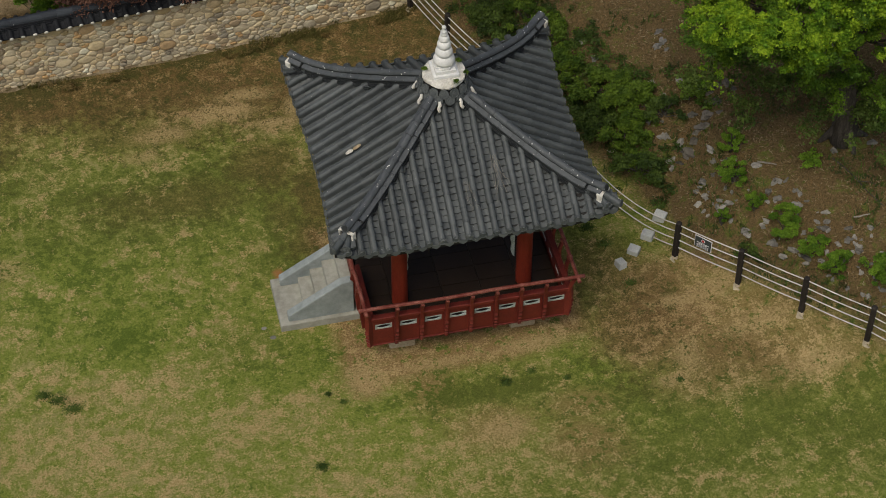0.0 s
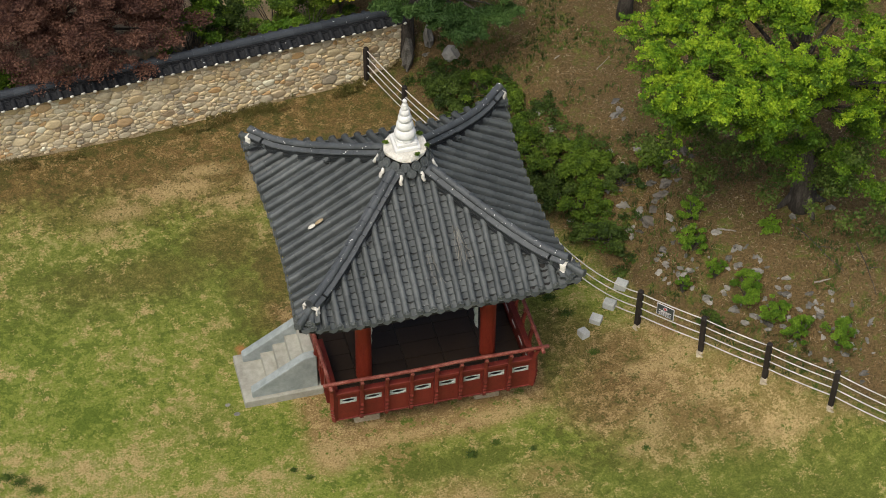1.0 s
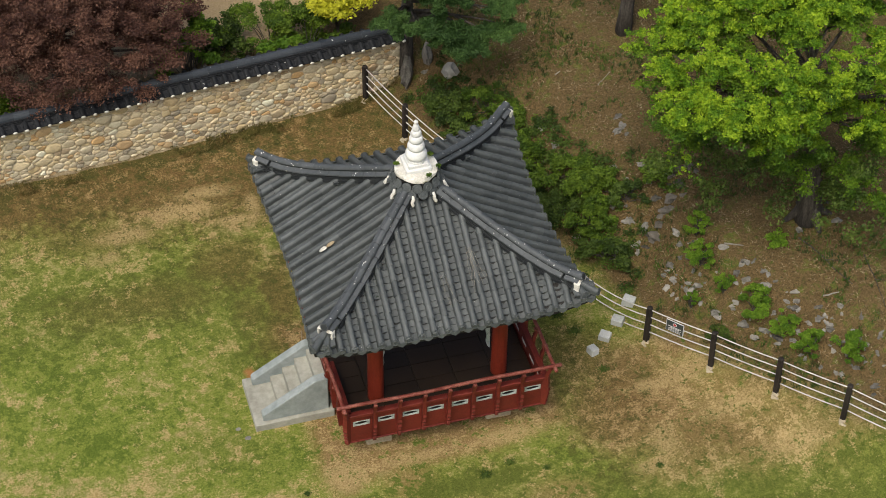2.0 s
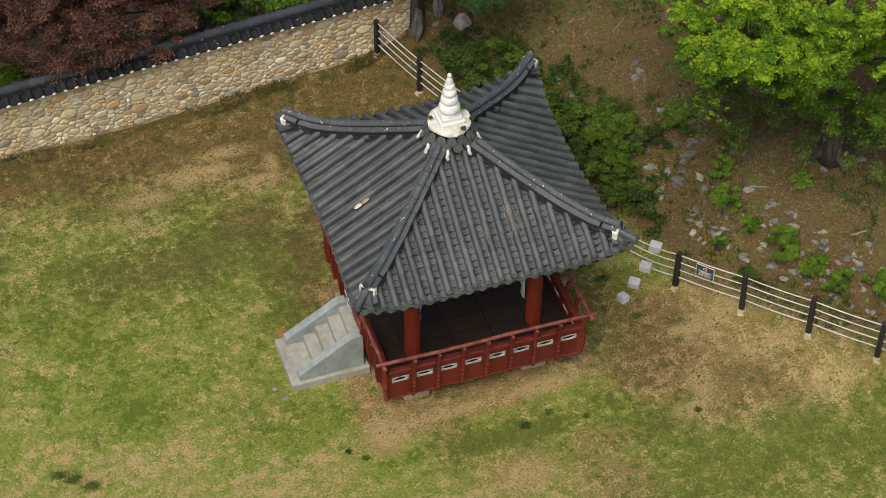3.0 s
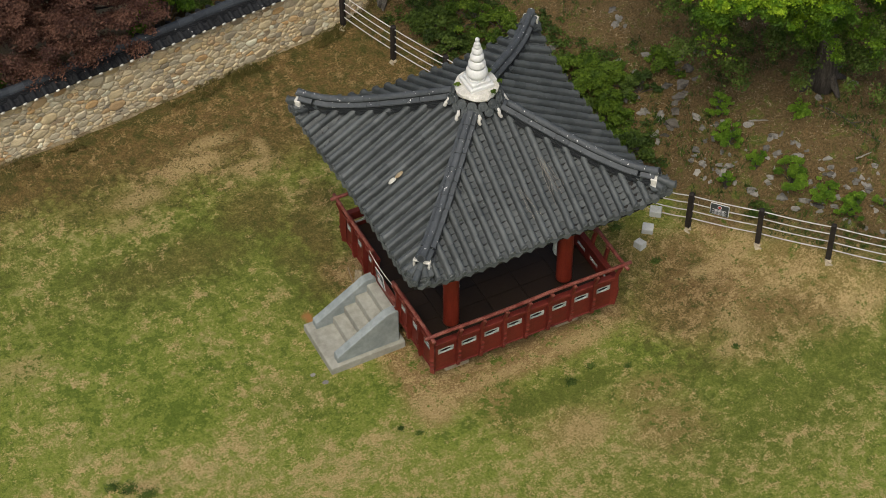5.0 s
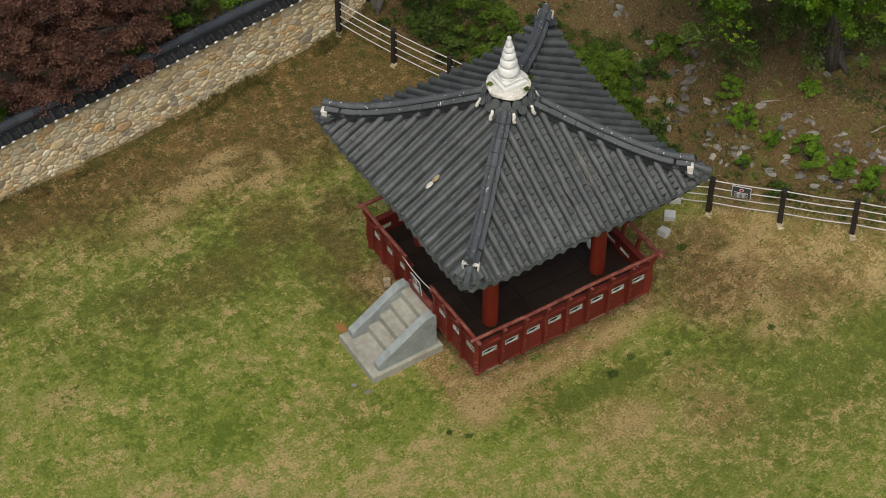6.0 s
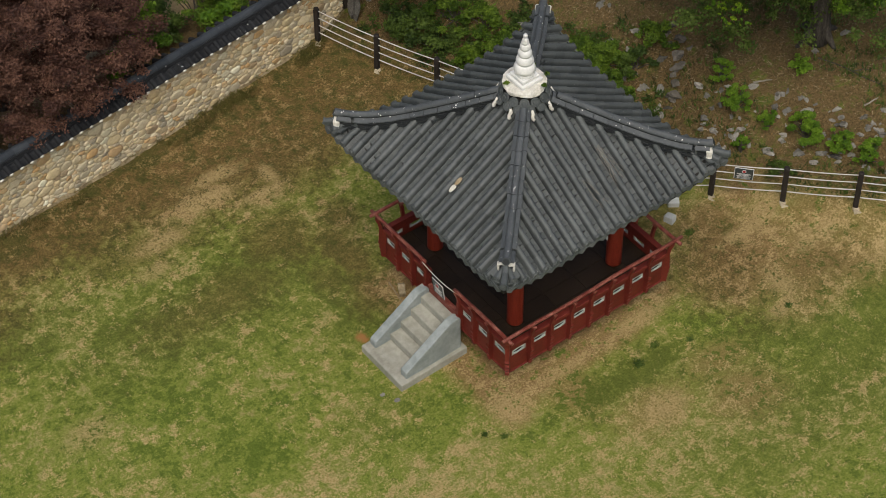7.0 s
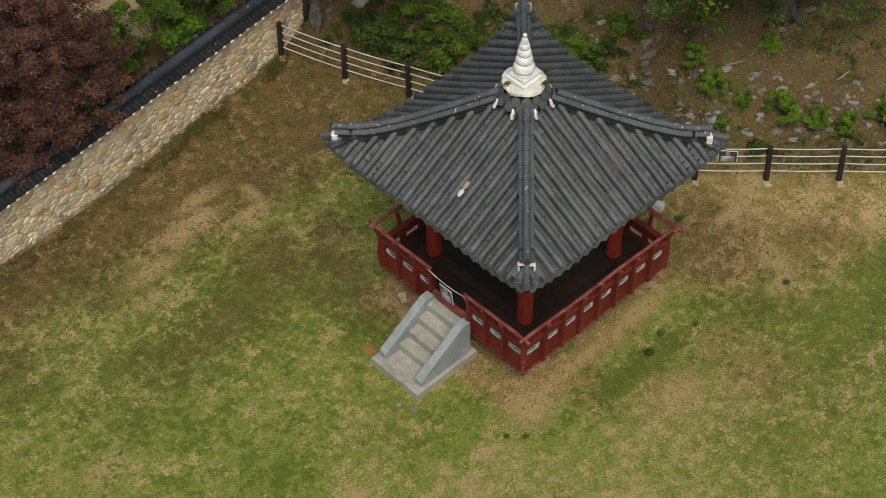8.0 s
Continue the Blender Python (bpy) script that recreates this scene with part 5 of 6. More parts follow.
def tree(name, label, base, height, trunk_r, clumps, mat, count, size, seed, lean=(0, 0), flat=0.5, droop=0.0, forks=3, ends=None, slim=1.0, roots=0):
    """Tapered trunk, limbs that reach the clumps, and a crown of many leaves."""
    rng = random.Random(seed)
    root = empty(name, label, "tree", Matrix.Translation(base))
    b = Vector(base)
    top = Vector((lean[0], lean[1], height))
    pts, rad = [], []
    for i in range(8):
        t = i / 7
        w = Vector((0.10 * math.sin(3 * t + seed), 0.10 * math.cos(2.3 * t + seed), 0)) * t
        pts.append(Vector((lean[0] * t ** 1.4, lean[1] * t ** 1.4, -0.15 + (height + 0.15) * t)) + w)
        rad.append(trunk_r * ((1.18 if i == 0 else 1.0) - 0.72 * t))
    bm = bmesh.new()
    tube(bm, pts, rad, 10)
    for v in bm.verts:
        v.co += 0.05 * trunk_r * 4 * noise.noise_vector(v.co * 3.0)
    for n in range(roots):
        a = 2 * math.pi * (n + rng.uniform(-0.2, 0.2)) / roots
        c, q = math.cos(a), math.sin(a)
        reach = trunk_r * rng.uniform(1.5, 2.1)
        tube(bm, [(c * trunk_r * 0.4, q * trunk_r * 0.4, 0.45), (c * trunk_r * 1.0, q * trunk_r * 1.0, 0.16), (c * reach, q * reach, ground_z(b.x + c * reach, b.y + q * reach) - b.z - 0.03)], [trunk_r * 0.45, trunk_r * 0.36, 0.04], 7)
    part("trunk", bm, M["bark"], root, "rough grey-brown trunk", None, True)
    for c, r in (ends or clumps):
        end = Vector(c) - b
        t = min(0.95, max(0.35, (end.z - 0.7) / height))
        i = t * 7
        p0 = pts[int(i)].lerp(pts[min(7, int(i) + 1)], i - int(i))
        mid = p0.lerp(end, 0.5) + Vector((rng.uniform(-.15, .15), rng.uniform(-.15, .15), rng.uniform(0.0, 0.25)))
        bm = bmesh.new()
        r0 = rad[int(i)] * 0.5
        tube(bm, [p0, p0.lerp(mid, 0.5) + Vector((0, 0, 0.05)), mid, end], [r0, r0 * 0.7, r0 * 0.45, 0.012], 6)
        for f in range(forks):
            e2 = end + Vector((rng.uniform(-1, 1) * r[0], rng.uniform(-1, 1) * r[1], rng.uniform(-0.2, 0.7) * r[2])) * 0.8
            tube(bm, [mid, mid.lerp(e2, 0.5) + Vector((0, 0, 0.06)), e2], [r0 * 0.4, r0 * 0.25, 0.006], 5)
        part("limb", bm, M["bark"], root, "", None, True)
    me = leaf_cloud("crown", [(tuple(Vector(c) - b), r) for c, r in clumps], mat, count, size, seed, flat, droop, 0.16, slim)
    part("crown", me, None, root, "", None)
    return root


def scatter_clumps(centre, radii, n, clump, seed, low=-0.4):
    rng = random.Random(seed)
    out = []
    while len(out) < n:
        d = Vector((rng.uniform(-1, 1), rng.uniform(-1, 1), rng.uniform(low, 1)))
        if d.length > 1 or d.length < 0.35:
            continue
        s = rng.uniform(0.75, 1.3)
        out.append(((centre[0] + d.x * radii[0], centre[1] + d.y * radii[1], centre[2] + d.z * radii[2]), (clump[0] * s, clump[1] * s, clump[2] * s)))
    return out


def dome_clumps(centre, radii, n, clump, seed, low=-0.35, depth=0.3):
    """Clumps over the skin of a dome, so that no gap opens from above."""
    rng = random.Random(seed)
    out = []
    for i in range(n):
        z = low + (1 - low) * (i + rng.random()) / n
        a = i * 2.39996 + rng.uniform(-0.4, 0.4)
        q = math.sqrt(max(0.0, 1 - z * z))
        r = 1 - depth * rng.random() ** 1.5
        s = rng.uniform(0.7, 1.35)
        out.append(((centre[0] + math.cos(a) * q * r * radii[0], centre[1] + math.sin(a) * q * r * radii[1], centre[2] + z * r * radii[2]), (clump[0] * s, clump[1] * s, clump[2] * s)))
    return out


def lobes(spots, seed, per, size, tall=0.6):
    """Small uneven lobes of leaves over the top and rim of every spray, along shoots that reach outward."""
    out = []
    for n, (x, y, z, w) in enumerate(spots):
        rng = random.Random(seed + n)
        for k in range(max(3, int(per * (w / 0.6) ** 2 / 3))):
            a = 2.39996 * k + rng.uniform(-0.5, 0.5)
            reach, rise = w * rng.uniform(0.45, 1.15), w * tall * rng.uniform(-0.25, 0.75)
            for i, t in enumerate((0.42, 0.72, 1.0)):
                s = size * (1.25 - 0.5 * t) * rng.uniform(0.75, 1.35)
                out.append(((x + math.cos(a) * reach * t + rng.uniform(-.05, .05), y + math.sin(a) * reach * t + rng.uniform(-.05, .05), z + w * tall * 0.5 * (1 - t) + rise * t ** 1.5), (s, s, s * rng.uniform(0.45, 0.8))))
    return out


# crown of the green maple: sprays in layers, x, y, z and spread
MAPLE = [(7.2, -0.3, 4.6, 0.6), (8.3, -0.5, 4.6, 0.6), (7.8, 0.0, 4.9, 0.6), (6.4, -0.5, 4.6, 0.5), (8.9, -0.2, 4.9, 0.6), (5.3, 0.2, 5.3, 0.55), (5.0, -0.15, 5.2, 0.4), (5.4, -0.6, 5.3, 0.5), (5.9, -0.5, 5.4, 0.5), (6.2, -1.1, 5.3, 0.45), (6.9, -0.8, 5.4, 0.5), (5.4, 2.1, 5.0, 0.7), (5.1, 1.3, 5.0, 0.6), (4.9, 0.5, 5.0, 0.5), (4.7, -0.1, 5.1, 0.4), (6.3, 1.7, 5.5, 0.8), (5.8, 0.8, 5.4, 0.7), (6.2, 0.2, 5.6, 0.7), (5.5, -0.4, 5.2, 0.5), (6.2, -0.8, 5.5, 0.55),
         (6.7, -0.4, 5.8, 0.6), (7.3, 1.3, 6.2, 0.8), (7.9, 1.8, 6.2, 0.8), (8.0, 0.7, 6.3, 0.7), (7.2, 0.5, 6.3, 0.75), (7.3, -0.6, 5.9, 0.55), (7.9, -0.6, 6.0, 0.55), (6.8, 1.7, 5.9, 0.8), (8.7, 1.3, 6.0, 0.8), (8.8, 0.1, 5.8, 0.6), (9.1, -0.6, 5.4, 0.6),
         (5.9, 2.7, 5.1, 0.8), (6.7, 3.0, 5.4, 0.8), (7.7, 3.0, 5.6, 0.9), (8.8, 2.5, 5.6, 0.9)]
# shaded twigs that hang below the crown
MAPLE_LOW = [(5.7, 1.4, 3.4, 0.9), (6.6, 1.0, 3.2, 1.0), (7.4, 0.5, 3.2, 1.0), (8.5, 0.1, 3.2, 1.0), (9.0, 0.9, 3.6, 0.9), (6.2, 2.1, 3.0, 0.8), (8.9, -0.4, 2.6, 0.8), (7.9, -0.1, 3.4, 0.9)]


TASSELS = [(5.0, 0.2, 4.3, 0.35), (5.15, 0.55, 4.0, 0.3), (5.2, 0.0, 3.9, 0.25), (8.9, 0.0, 3.4, 0.5), (8.6, -0.3, 3.0, 0.4)]


def sprays(spots, seed, per=5, thin=0.22, fat=1.0, tall=0.45):
    """Breaks every spot into a few flat, overlapping sprays of twigs."""
    rng = random.Random(seed)
    out = []
    for x, y, z, w in spots:
        for _ in range(per):
            s = w * fat * rng.uniform(0.16, 0.42)
            out.append(((x + rng.uniform(-1, 1) * w * 0.8, y + rng.uniform(-1, 1) * w * 0.8, z + rng.uniform(-tall, 0.3) * w), (s * rng.uniform(0.8, 1.4), s * rng.uniform(0.8, 1.4), s * thin * rng.uniform(0.8, 1.6))))
    return out


INNER = [(x, y, z - 0.35 * w, w * 0.85) for x, y, z, w in MAPLE] + [(7.3, -0.2, 3.5, 0.5), (8.2, -0.3, 3.2, 0.5), (6.7, 0.2, 3.7, 0.5), (8.8, 0.2, 3.4, 0.55), (5.5, 0.9, 3.6, 0.4), (8.6, -0.5, 2.6, 0.45)]
maple = tree("maple_tree", "bright spring-green maple with layered branches on bank", (8.0, 0.55, ground_z(8.0, 0.55)), 4.6, 0.24,
             lobes(MAPLE, 210, 24, 0.130, 0.9) + sprays(TASSELS, 28, 9, 1.2, 0.45, 1.2), M["leaf_bright"], 112000, 0.050, 21, (-0.5, 0.0), 0.9, 0.1, 2, [((x, y, z - 0.1), (w, w, 0.3)) for x, y, z, w in MAPLE], 1.0, 4)
at = Vector((8.0, 0.55, ground_z(8.0, 0.55)))
# inner leaves carry the crown's shade in their darker green
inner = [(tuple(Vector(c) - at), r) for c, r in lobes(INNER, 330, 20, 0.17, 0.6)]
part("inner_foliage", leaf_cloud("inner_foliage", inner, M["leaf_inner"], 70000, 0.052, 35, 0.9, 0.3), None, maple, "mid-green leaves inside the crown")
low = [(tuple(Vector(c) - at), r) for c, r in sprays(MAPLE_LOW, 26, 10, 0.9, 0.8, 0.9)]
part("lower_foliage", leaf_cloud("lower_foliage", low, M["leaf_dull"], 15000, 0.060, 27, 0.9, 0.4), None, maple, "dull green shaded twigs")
RED_CROWN = dome_clumps((-4.9, 9.4, 2.0), (2.75, 2.4, 1.7), 520, (0.22, 0.20, 0.12), 22, -0.14, 0.5) + dome_clumps((-4.95, 9.7, 1.8), (1.9, 1.6, 1.1), 160, (0.24, 0.22, 0.13), 41, -0.3, 0.6) + dome_clumps((-7.6, 11.0, 2.0), (2.2, 1.4, 1.5), 200, (0.24, 0.22, 0.13), 29)
tree("red_maple_tree", "dark purple-red maple with dense crown behind wall", (-5.2, 10.2, 0.1), 2.0, 0.14,
     RED_CROWN, M["leaf_red"], 250000, 0.047, 22, (0.1, -0.4), 0.7, 0.0, 1, [(c, r) for c, r in RED_CROWN if c[2] < 2.3][::14])
PINE = [(1.4, 6.9, 2.7, 0.45), (1.9, 6.4, 2.8, 0.5), (2.4, 6.3, 2.7, 0.5), (2.6, 5.9, 2.5, 0.45), (3.0, 6.3, 2.6, 0.5), (2.4, 7.1, 3.2, 0.6), (1.8, 7.4, 3.3, 0.6), (3.0, 7.2, 3.1, 0.6), (2.3, 8.0, 3.9, 0.7), (3.3, 7.9, 3.6, 0.6), (1.5, 8.0, 3.6, 0.6), (2.2, 8.6, 4.4, 0.7), (3.4, 6.0, 2.7, 0.5), (3.7, 6.5, 3.0, 0.5)]
tree("pine_tree", "dark green pine with feathery needles by wall end", (2.10, 8.45, ground_z(2.1, 8.45)), 4.2, 0.19,
     lobes(PINE, 230, 24, 0.15), M["leaf_pine"], 60000, 0.12, 23, (0.2, -0.5), 0.9, 0.0, 1, [((x, y, z), (w, w, 0.3)) for x, y, z, w in PINE], 0.3)
tree("golden_shrub_tree", "small yellow-leaved tree behind the wall", (0.95, 9.8, 0.0), 1.5, 0.05,
     scatter_clumps((0.95, 9.7, 1.45), (0.6, 0.5, 0.4), 16, (0.26, 0.26, 0.12), 24), M["leaf_yellow"], 6000, 0.08, 24)
tree("dark_pine_tree", "dark trunk with drooping green branches on bank", (6.43, 6.75, ground_z(6.43, 6.75)), 5.0, 0.16,
     sprays([(6.0, 6.6, 4.0, 0.6), (6.6, 5.6, 4.2, 0.6), (6.4, 7.6, 4.6, 0.8), (5.5, 7.8, 4.6, 0.7)], 25, 5, 0.4), M["leaf_pine"], 9000, 0.12, 25, (0.3, -0.4), 0.9, 0.0, 3, None, 0.3)


def shrub(label, x, y, r, h, mat, count, seed, size=0.06, group=""):
    z = ground_z(x, y)
    root = empty("shrub", label, "shrub", Matrix.Translation((x, y, z)), group)
    rng = random.Random(seed)
    clumps = []
    for _ in range(26):
        a, q = rng.uniform(0, 6.283), rng.uniform(0, 1) ** 0.8
        s = r * rng.uniform(0.14, 0.34)
        clumps.append(((math.cos(a) * q * r * 1.15, math.sin(a) * q * r * 1.15, h * rng.uniform(0.25, 1.0) * (1.05 - 0.55 * q * q)), (s, s * rng.uniform(0.7, 1.2), s * rng.uniform(0.5, 0.8))))
    bm = bmesh.new()
    for c, _ in clumps:
        tube(bm, [(rng.uniform(-.04, .04), rng.uniform(-.04, .04), -0.05), (c[0] * 0.5, c[1] * 0.5, c[2] * 0.6), c], [0.012, 0.009, 0.004], 5)
    part("woody_base", bm, M["bark"], root)
    part("foliage", leaf_cloud("foliage", clumps, mat, count, size, seed, 0.8), None, root)
    return root


SHRUBS = [
    ("bright green leafy shrub behind the wall", -2.4, 9.55, 0.62, 2.1, "leaf_fresh", 10000, 0.065),
    ("low green hedge shrub beside the yard", -1.7, 10.2, 0.5, 0.6, "leaf_bank", 7000, 0.045),
    ("dense green hedge shrub behind wall", -0.5, 10.2, 0.85, 1.3, "leaf_shrub", 14000, 0.05),
    ("dense green hedge shrub behind wall", 0.3, 9.9, 0.75, 1.3, "leaf_shrub", 11000, 0.05),
    ("green fern-like shrub against the wall", -0.45, 9.2, 0.6, 1.1, "leaf_fresh", 7000, 0.07),
    ("dense green hedge shrub beside the yard", -1.5, 10.6, 0.7, 0.7, "leaf_bank", 7000, 0.05),
    ("light green shrub beside the wall", -6.65, 8.75, 0.6, 1.3, "leaf_fresh", 9000, 0.05),
    ("tangled dark green shrub on the bank", 2.5, 7.2, 0.45, 0.45, "leaf_bank", 3500, 0.05),
    ("tangled green shrub on the bank", 2.6, 6.75, 0.5, 0.5, "leaf_bank", 4000, 0.05),
    ("tangled green shrub on the bank", 2.7, 6.1, 0.5, 0.5, "leaf_bank", 4000, 0.05),
    ("broad-leaved green shrub beside the fence", 2.95, 5.35, 0.3, 0.4, "leaf_shrub", 900, 0.13),
    ("leafy bright green shrub on the bank", 3.6, 5.55, 0.5, 0.5, "leaf_shrub", 5000, 0.045),
    ("leafy bright green shrub on the bank", 3.55, 5.0, 0.5, 0.5, "leaf_shrub", 5000, 0.045),
    ("tangled green shrub on the bank", 3.3, 6.2, 0.5, 0.5, "leaf_shrub", 4500, 0.05),
    ("tangled green shrub on the bank", 3.75, 4.45, 0.5, 0.5, "leaf_shrub", 6000, 0.045),
    ("tangled green shrub on the bank", 4.45, 3.5, 0.5, 0.45, "leaf_shrub", 6000, 0.045),
    ("tangled green shrub on the bank", 4.55, 2.65, 0.45, 0.5, "leaf_shrub", 6000, 0.045),
    ("tangled green shrub on the bank", 4.0, 3.2, 0.55, 0.5, "leaf_bank", 6000, 0.045),
    ("leafy green shrub on the bank", 4.05, 3.9, 0.5, 0.5, "leaf_shrub", 5000, 0.05),
    ("leafy green shrub on the bank", 4.7, 3.1, 0.5, 0.5, "leaf_shrub", 5500, 0.05),
    ("leafy green shrub on the bank", 5.1, 2.65, 0.35, 0.4, "leaf_bank", 3500, 0.05),
    ("tangled dark green shrub on the bank", 4.25, 2.45, 0.55, 0.55, "leaf_shrub", 6000, 0.05),
    ("tangled dark green shrub on the bank", 4.4, 1.85, 0.45, 0.5, "leaf_bank", 5000, 0.05),
    ("low green shrub beside the stepped path", 5.95, 2.85, 0.4, 0.4, "leaf_shrub", 3000, 0.05),
    ("small green shrub between rocks", 5.95, 1.05, 0.23, 0.45, "leaf_fresh", 4200, 0.032),
    ("small green shrub between rocks", 5.82, 0.46, 0.28, 0.52, "leaf_fresh", 6000, 0.032),
    ("small green shrub between rocks", 6.05, -0.2, 0.19, 0.39, "leaf_fresh", 3000, 0.032),
    ("small bright green shrub between rocks", 5.45, -0.12, 0.16, 0.33, "leaf_fresh", 2100, 0.032),
    ("small bright green shrub between rocks", 6.42, -0.85, 0.33, 0.52, "leaf_fresh", 7500, 0.032),
    ("small green shrub between rocks", 6.77, -1.44, 0.27, 0.45, "leaf_fresh", 5400, 0.032),
    ("small bright green shrub between rocks", 7.05, -2.0, 0.28, 0.49, "leaf_fresh", 6300, 0.032),
    ("small green shrub between rocks", 7.65, -2.4, 0.30, 0.52, "leaf_fresh", 6300, 0.032),
    ("low green weeds beside the fence", 5.75, -0.95, 0.24, 0.16, "leaf_bank", 1200, 0.042),
    ("low sprig of bright green leaves", 7.25, 0.2, 0.26, 0.16, "leaf_fresh", 800, 0.05),
]
for n, (label, x, y, r, h, mat, count, size) in enumerate(SHRUBS):
    shrub(label, x, y, r, h, M[mat], int(count * 0.8), 100 + n, size * 1.1, "shrubs on the bank" if x > 2 else "shrubs behind the wall")


# ---- rocks of the bank ----
def rock_mesh(seed, mat="rock"):
    rng = random.Random(seed)
    bm = bmesh.new()
    bmesh.ops.create_icosphere(bm, subdivisions=2, radius=0.5)
    o = Vector((rng.uniform(0, 9), rng.uniform(0, 9), rng.uniform(0, 9)))
    for v in bm.verts:
        n = noise.noise(v.co * 2.2 + o)
        v.co *= 1 + 0.9 * n + rng.uniform(-0.14, 0.14)
        v.co = Vector((round(v.co.x * 5) / 5 * 0.6 + v.co.x * 0.4, round(v.co.y * 4) / 4 * 0.5 + v.co.y * 0.5, round(v.co.z * 4) / 4 * 0.6 + v.co.z * 0.4))
    return to_mesh("rock", bm, M[mat])


ROCKS = [(6.44, -0.27), (6.71, -0.57), (7.0, -1.0), (7.11, -1.2), (7.01, -1.6), (7.4, -1.56), (7.53, -1.82), (7.22, -1.55), (6.17, -0.53), (5.81, -0.5), (6.18, -0.98), (5.52, 0.26), (5.64, 0.13), (5.32, 0.55), (5.39, 0.84), (5.57, 0.87), (5.65, 1.1), (5.67, 1.35), (6.27, 0.5), (6.42, -1.27), (6.64, -1.52), (6.25, -1.29),
         (5.01, 3.38), (5.58, 3.27), (5.63, 2.9), (5.65, 2.47), (5.06, 2.29), (4.66, 1.8), (4.03, 2.54), (4.1, 5.04), (4.23, 4.53), (2.44, 8.0), (2.91, 7.49), (8.25, 0.85), (8.5, 0.75), (7.75, 0.3), (8.45, 0.25)]
STEPS = [(6.27, 2.84), (6.12, 2.42), (5.9, 2.2), (5.74, 2.0), (5.54, 1.86), (5.41, 1.68)]


def build_rocks():
    rng = random.Random(12)
    meshes = [rock_mesh(s) for s in range(8)]
    dull = [rock_mesh(s, "path_rock") for s in range(8)]

    def rock(x, y, s, thing, turn, flat=(0.45, 0.85), label="grey angular rock lying on the earth bank", group="rocks of the bank"):
        ob = new(thing, rng.choice(dull if thing == "step_stone" else meshes))
        ob.matrix_world = pose(x, y, ground_z(x, y) - s * 0.04, rng.uniform(-28, 28), rng.uniform(-28, 28), turn) @ Matrix.Diagonal((s * rng.uniform(1.0, 1.5), s * rng.uniform(0.55, 0.85), s * rng.uniform(*flat), 1))
        tagged(ob, label, "rock", group)

    for x, y in ROCKS:
        rock(x, y, rng.uniform(0.11, 0.21), "rock", rng.uniform(-70, 0))
    for i in range(95):
        a = Vector((5.2, 0.9)).lerp(Vector((8.2, -3.0)), rng.random())
        off = rng.uniform(-0.45, 0.6)
        rock(a.x + 0.77 * off, a.y + 0.64 * off, rng.uniform(0.05, 0.15), "rock", rng.uniform(0, 360))
    for i in range(20):
        rock(rng.uniform(3.8, 5.6), rng.uniform(1.2, 4.8), rng.uniform(0.06, 0.24), "rock", rng.uniform(0, 360))
    for x, y in STEPS:
        rock(x, y, 0.27, "step_stone", rng.uniform(-40, -20), (0.35, 0.6), "rough dark grey stone set in the earth path", "stone steps of the path")
        for k in range(2):
            rock(x + rng.uniform(-.35, .35), y + rng.uniform(-.2, .2), rng.uniform(.1, .2), "step_stone", rng.uniform(-50, 0), (0.4, 0.8), "rough dark grey stone set in the earth path", "stone steps of the path")
    # upright slabs beside the wall end
    for x, y, s, h in ((2.02, 8.0, 0.26, 0.9), (2.5, 8.1, 0.22, 0.7), (2.85, 7.5, 0.34, 0.4)):
        ob = new("standing_rock", meshes[2])
        ob.matrix_world = pose(x, y, ground_z(x, y) + h * 0.35, rng.uniform(-10, 10), rng.uniform(-10, 10), rng.uniform(0, 360)) @ Matrix.Diagonal((s, s * 0.8, h, 1))
        tagged(ob, "tall grey rock standing beside the wall end", "rock", "rocks of the bank")


build_rocks()


# ---- grass and litter ----
def blades(name, label, n, area, keep, mat, height, width, lean, seed, per=3):
    """Thin single-triangle blades in small tufts over a rectangle of ground."""
    rng = np.random.default_rng(seed)
    x, y = rng.uniform(area[0], area[1], n), rng.uniform(area[2], area[3], n)
    ok = np.array([keep(a, b) for a, b in zip(x, y)])
    x, y = x[ok], y[ok]
    z = np.array([ground_z(a, b) for a, b in zip(x, y)]) - 0.004
    p = np.repeat(np.stack([x, y, z], 1), per, axis=0)
    m = len(p)
    p[:, :2] += rng.uniform(-0.025, 0.025, (m, 2))
    a = rng.uniform(0, 2 * np.pi, m)
    w, l, h = rng.uniform(*width, m), rng.uniform(*lean, m), rng.uniform(*height, m)
    v = np.empty((m, 3, 3))
    side = np.stack([-np.sin(a) * w, np.cos(a) * w, np.zeros(m)], 1)
    v[:, 0], v[:, 1] = p - side, p + side
    v[:, 2] = p + np.stack([np.cos(a) * l, np.sin(a) * l, h], 1)
    me = bpy.data.meshes.new(name)
    me.vertices.add(m * 3)
    me.vertices.foreach_set("co", v.ravel())
    me.loops.add(m * 3)
    me.loops.foreach_set("vertex_index", np.arange(m * 3))
    me.polygons.add(m)
    me.polygons.foreach_set("loop_start", np.arange(m) * 3)
    me.update(calc_edges=True)
    me.materials.append(mat)
    tagged(new(name, me), label, name.replace("_", " "), kind="stuff")


def on_lawn(x, y):
    if max(abs(x), abs(y)) < 1.95 or y > WALL_Y + WALL_K * x - 0.12 or bank_distance(x, y) > 0.3:
        return False
    if -3.35 < x < -1.8 and abs(y + 0.03) < 0.72:
        return False
    return noise.noise((x * 0.9, y * 0.9, 11)) > -0.35


def on_bank(x, y):
    return bank_distance(x, y) > 0.25


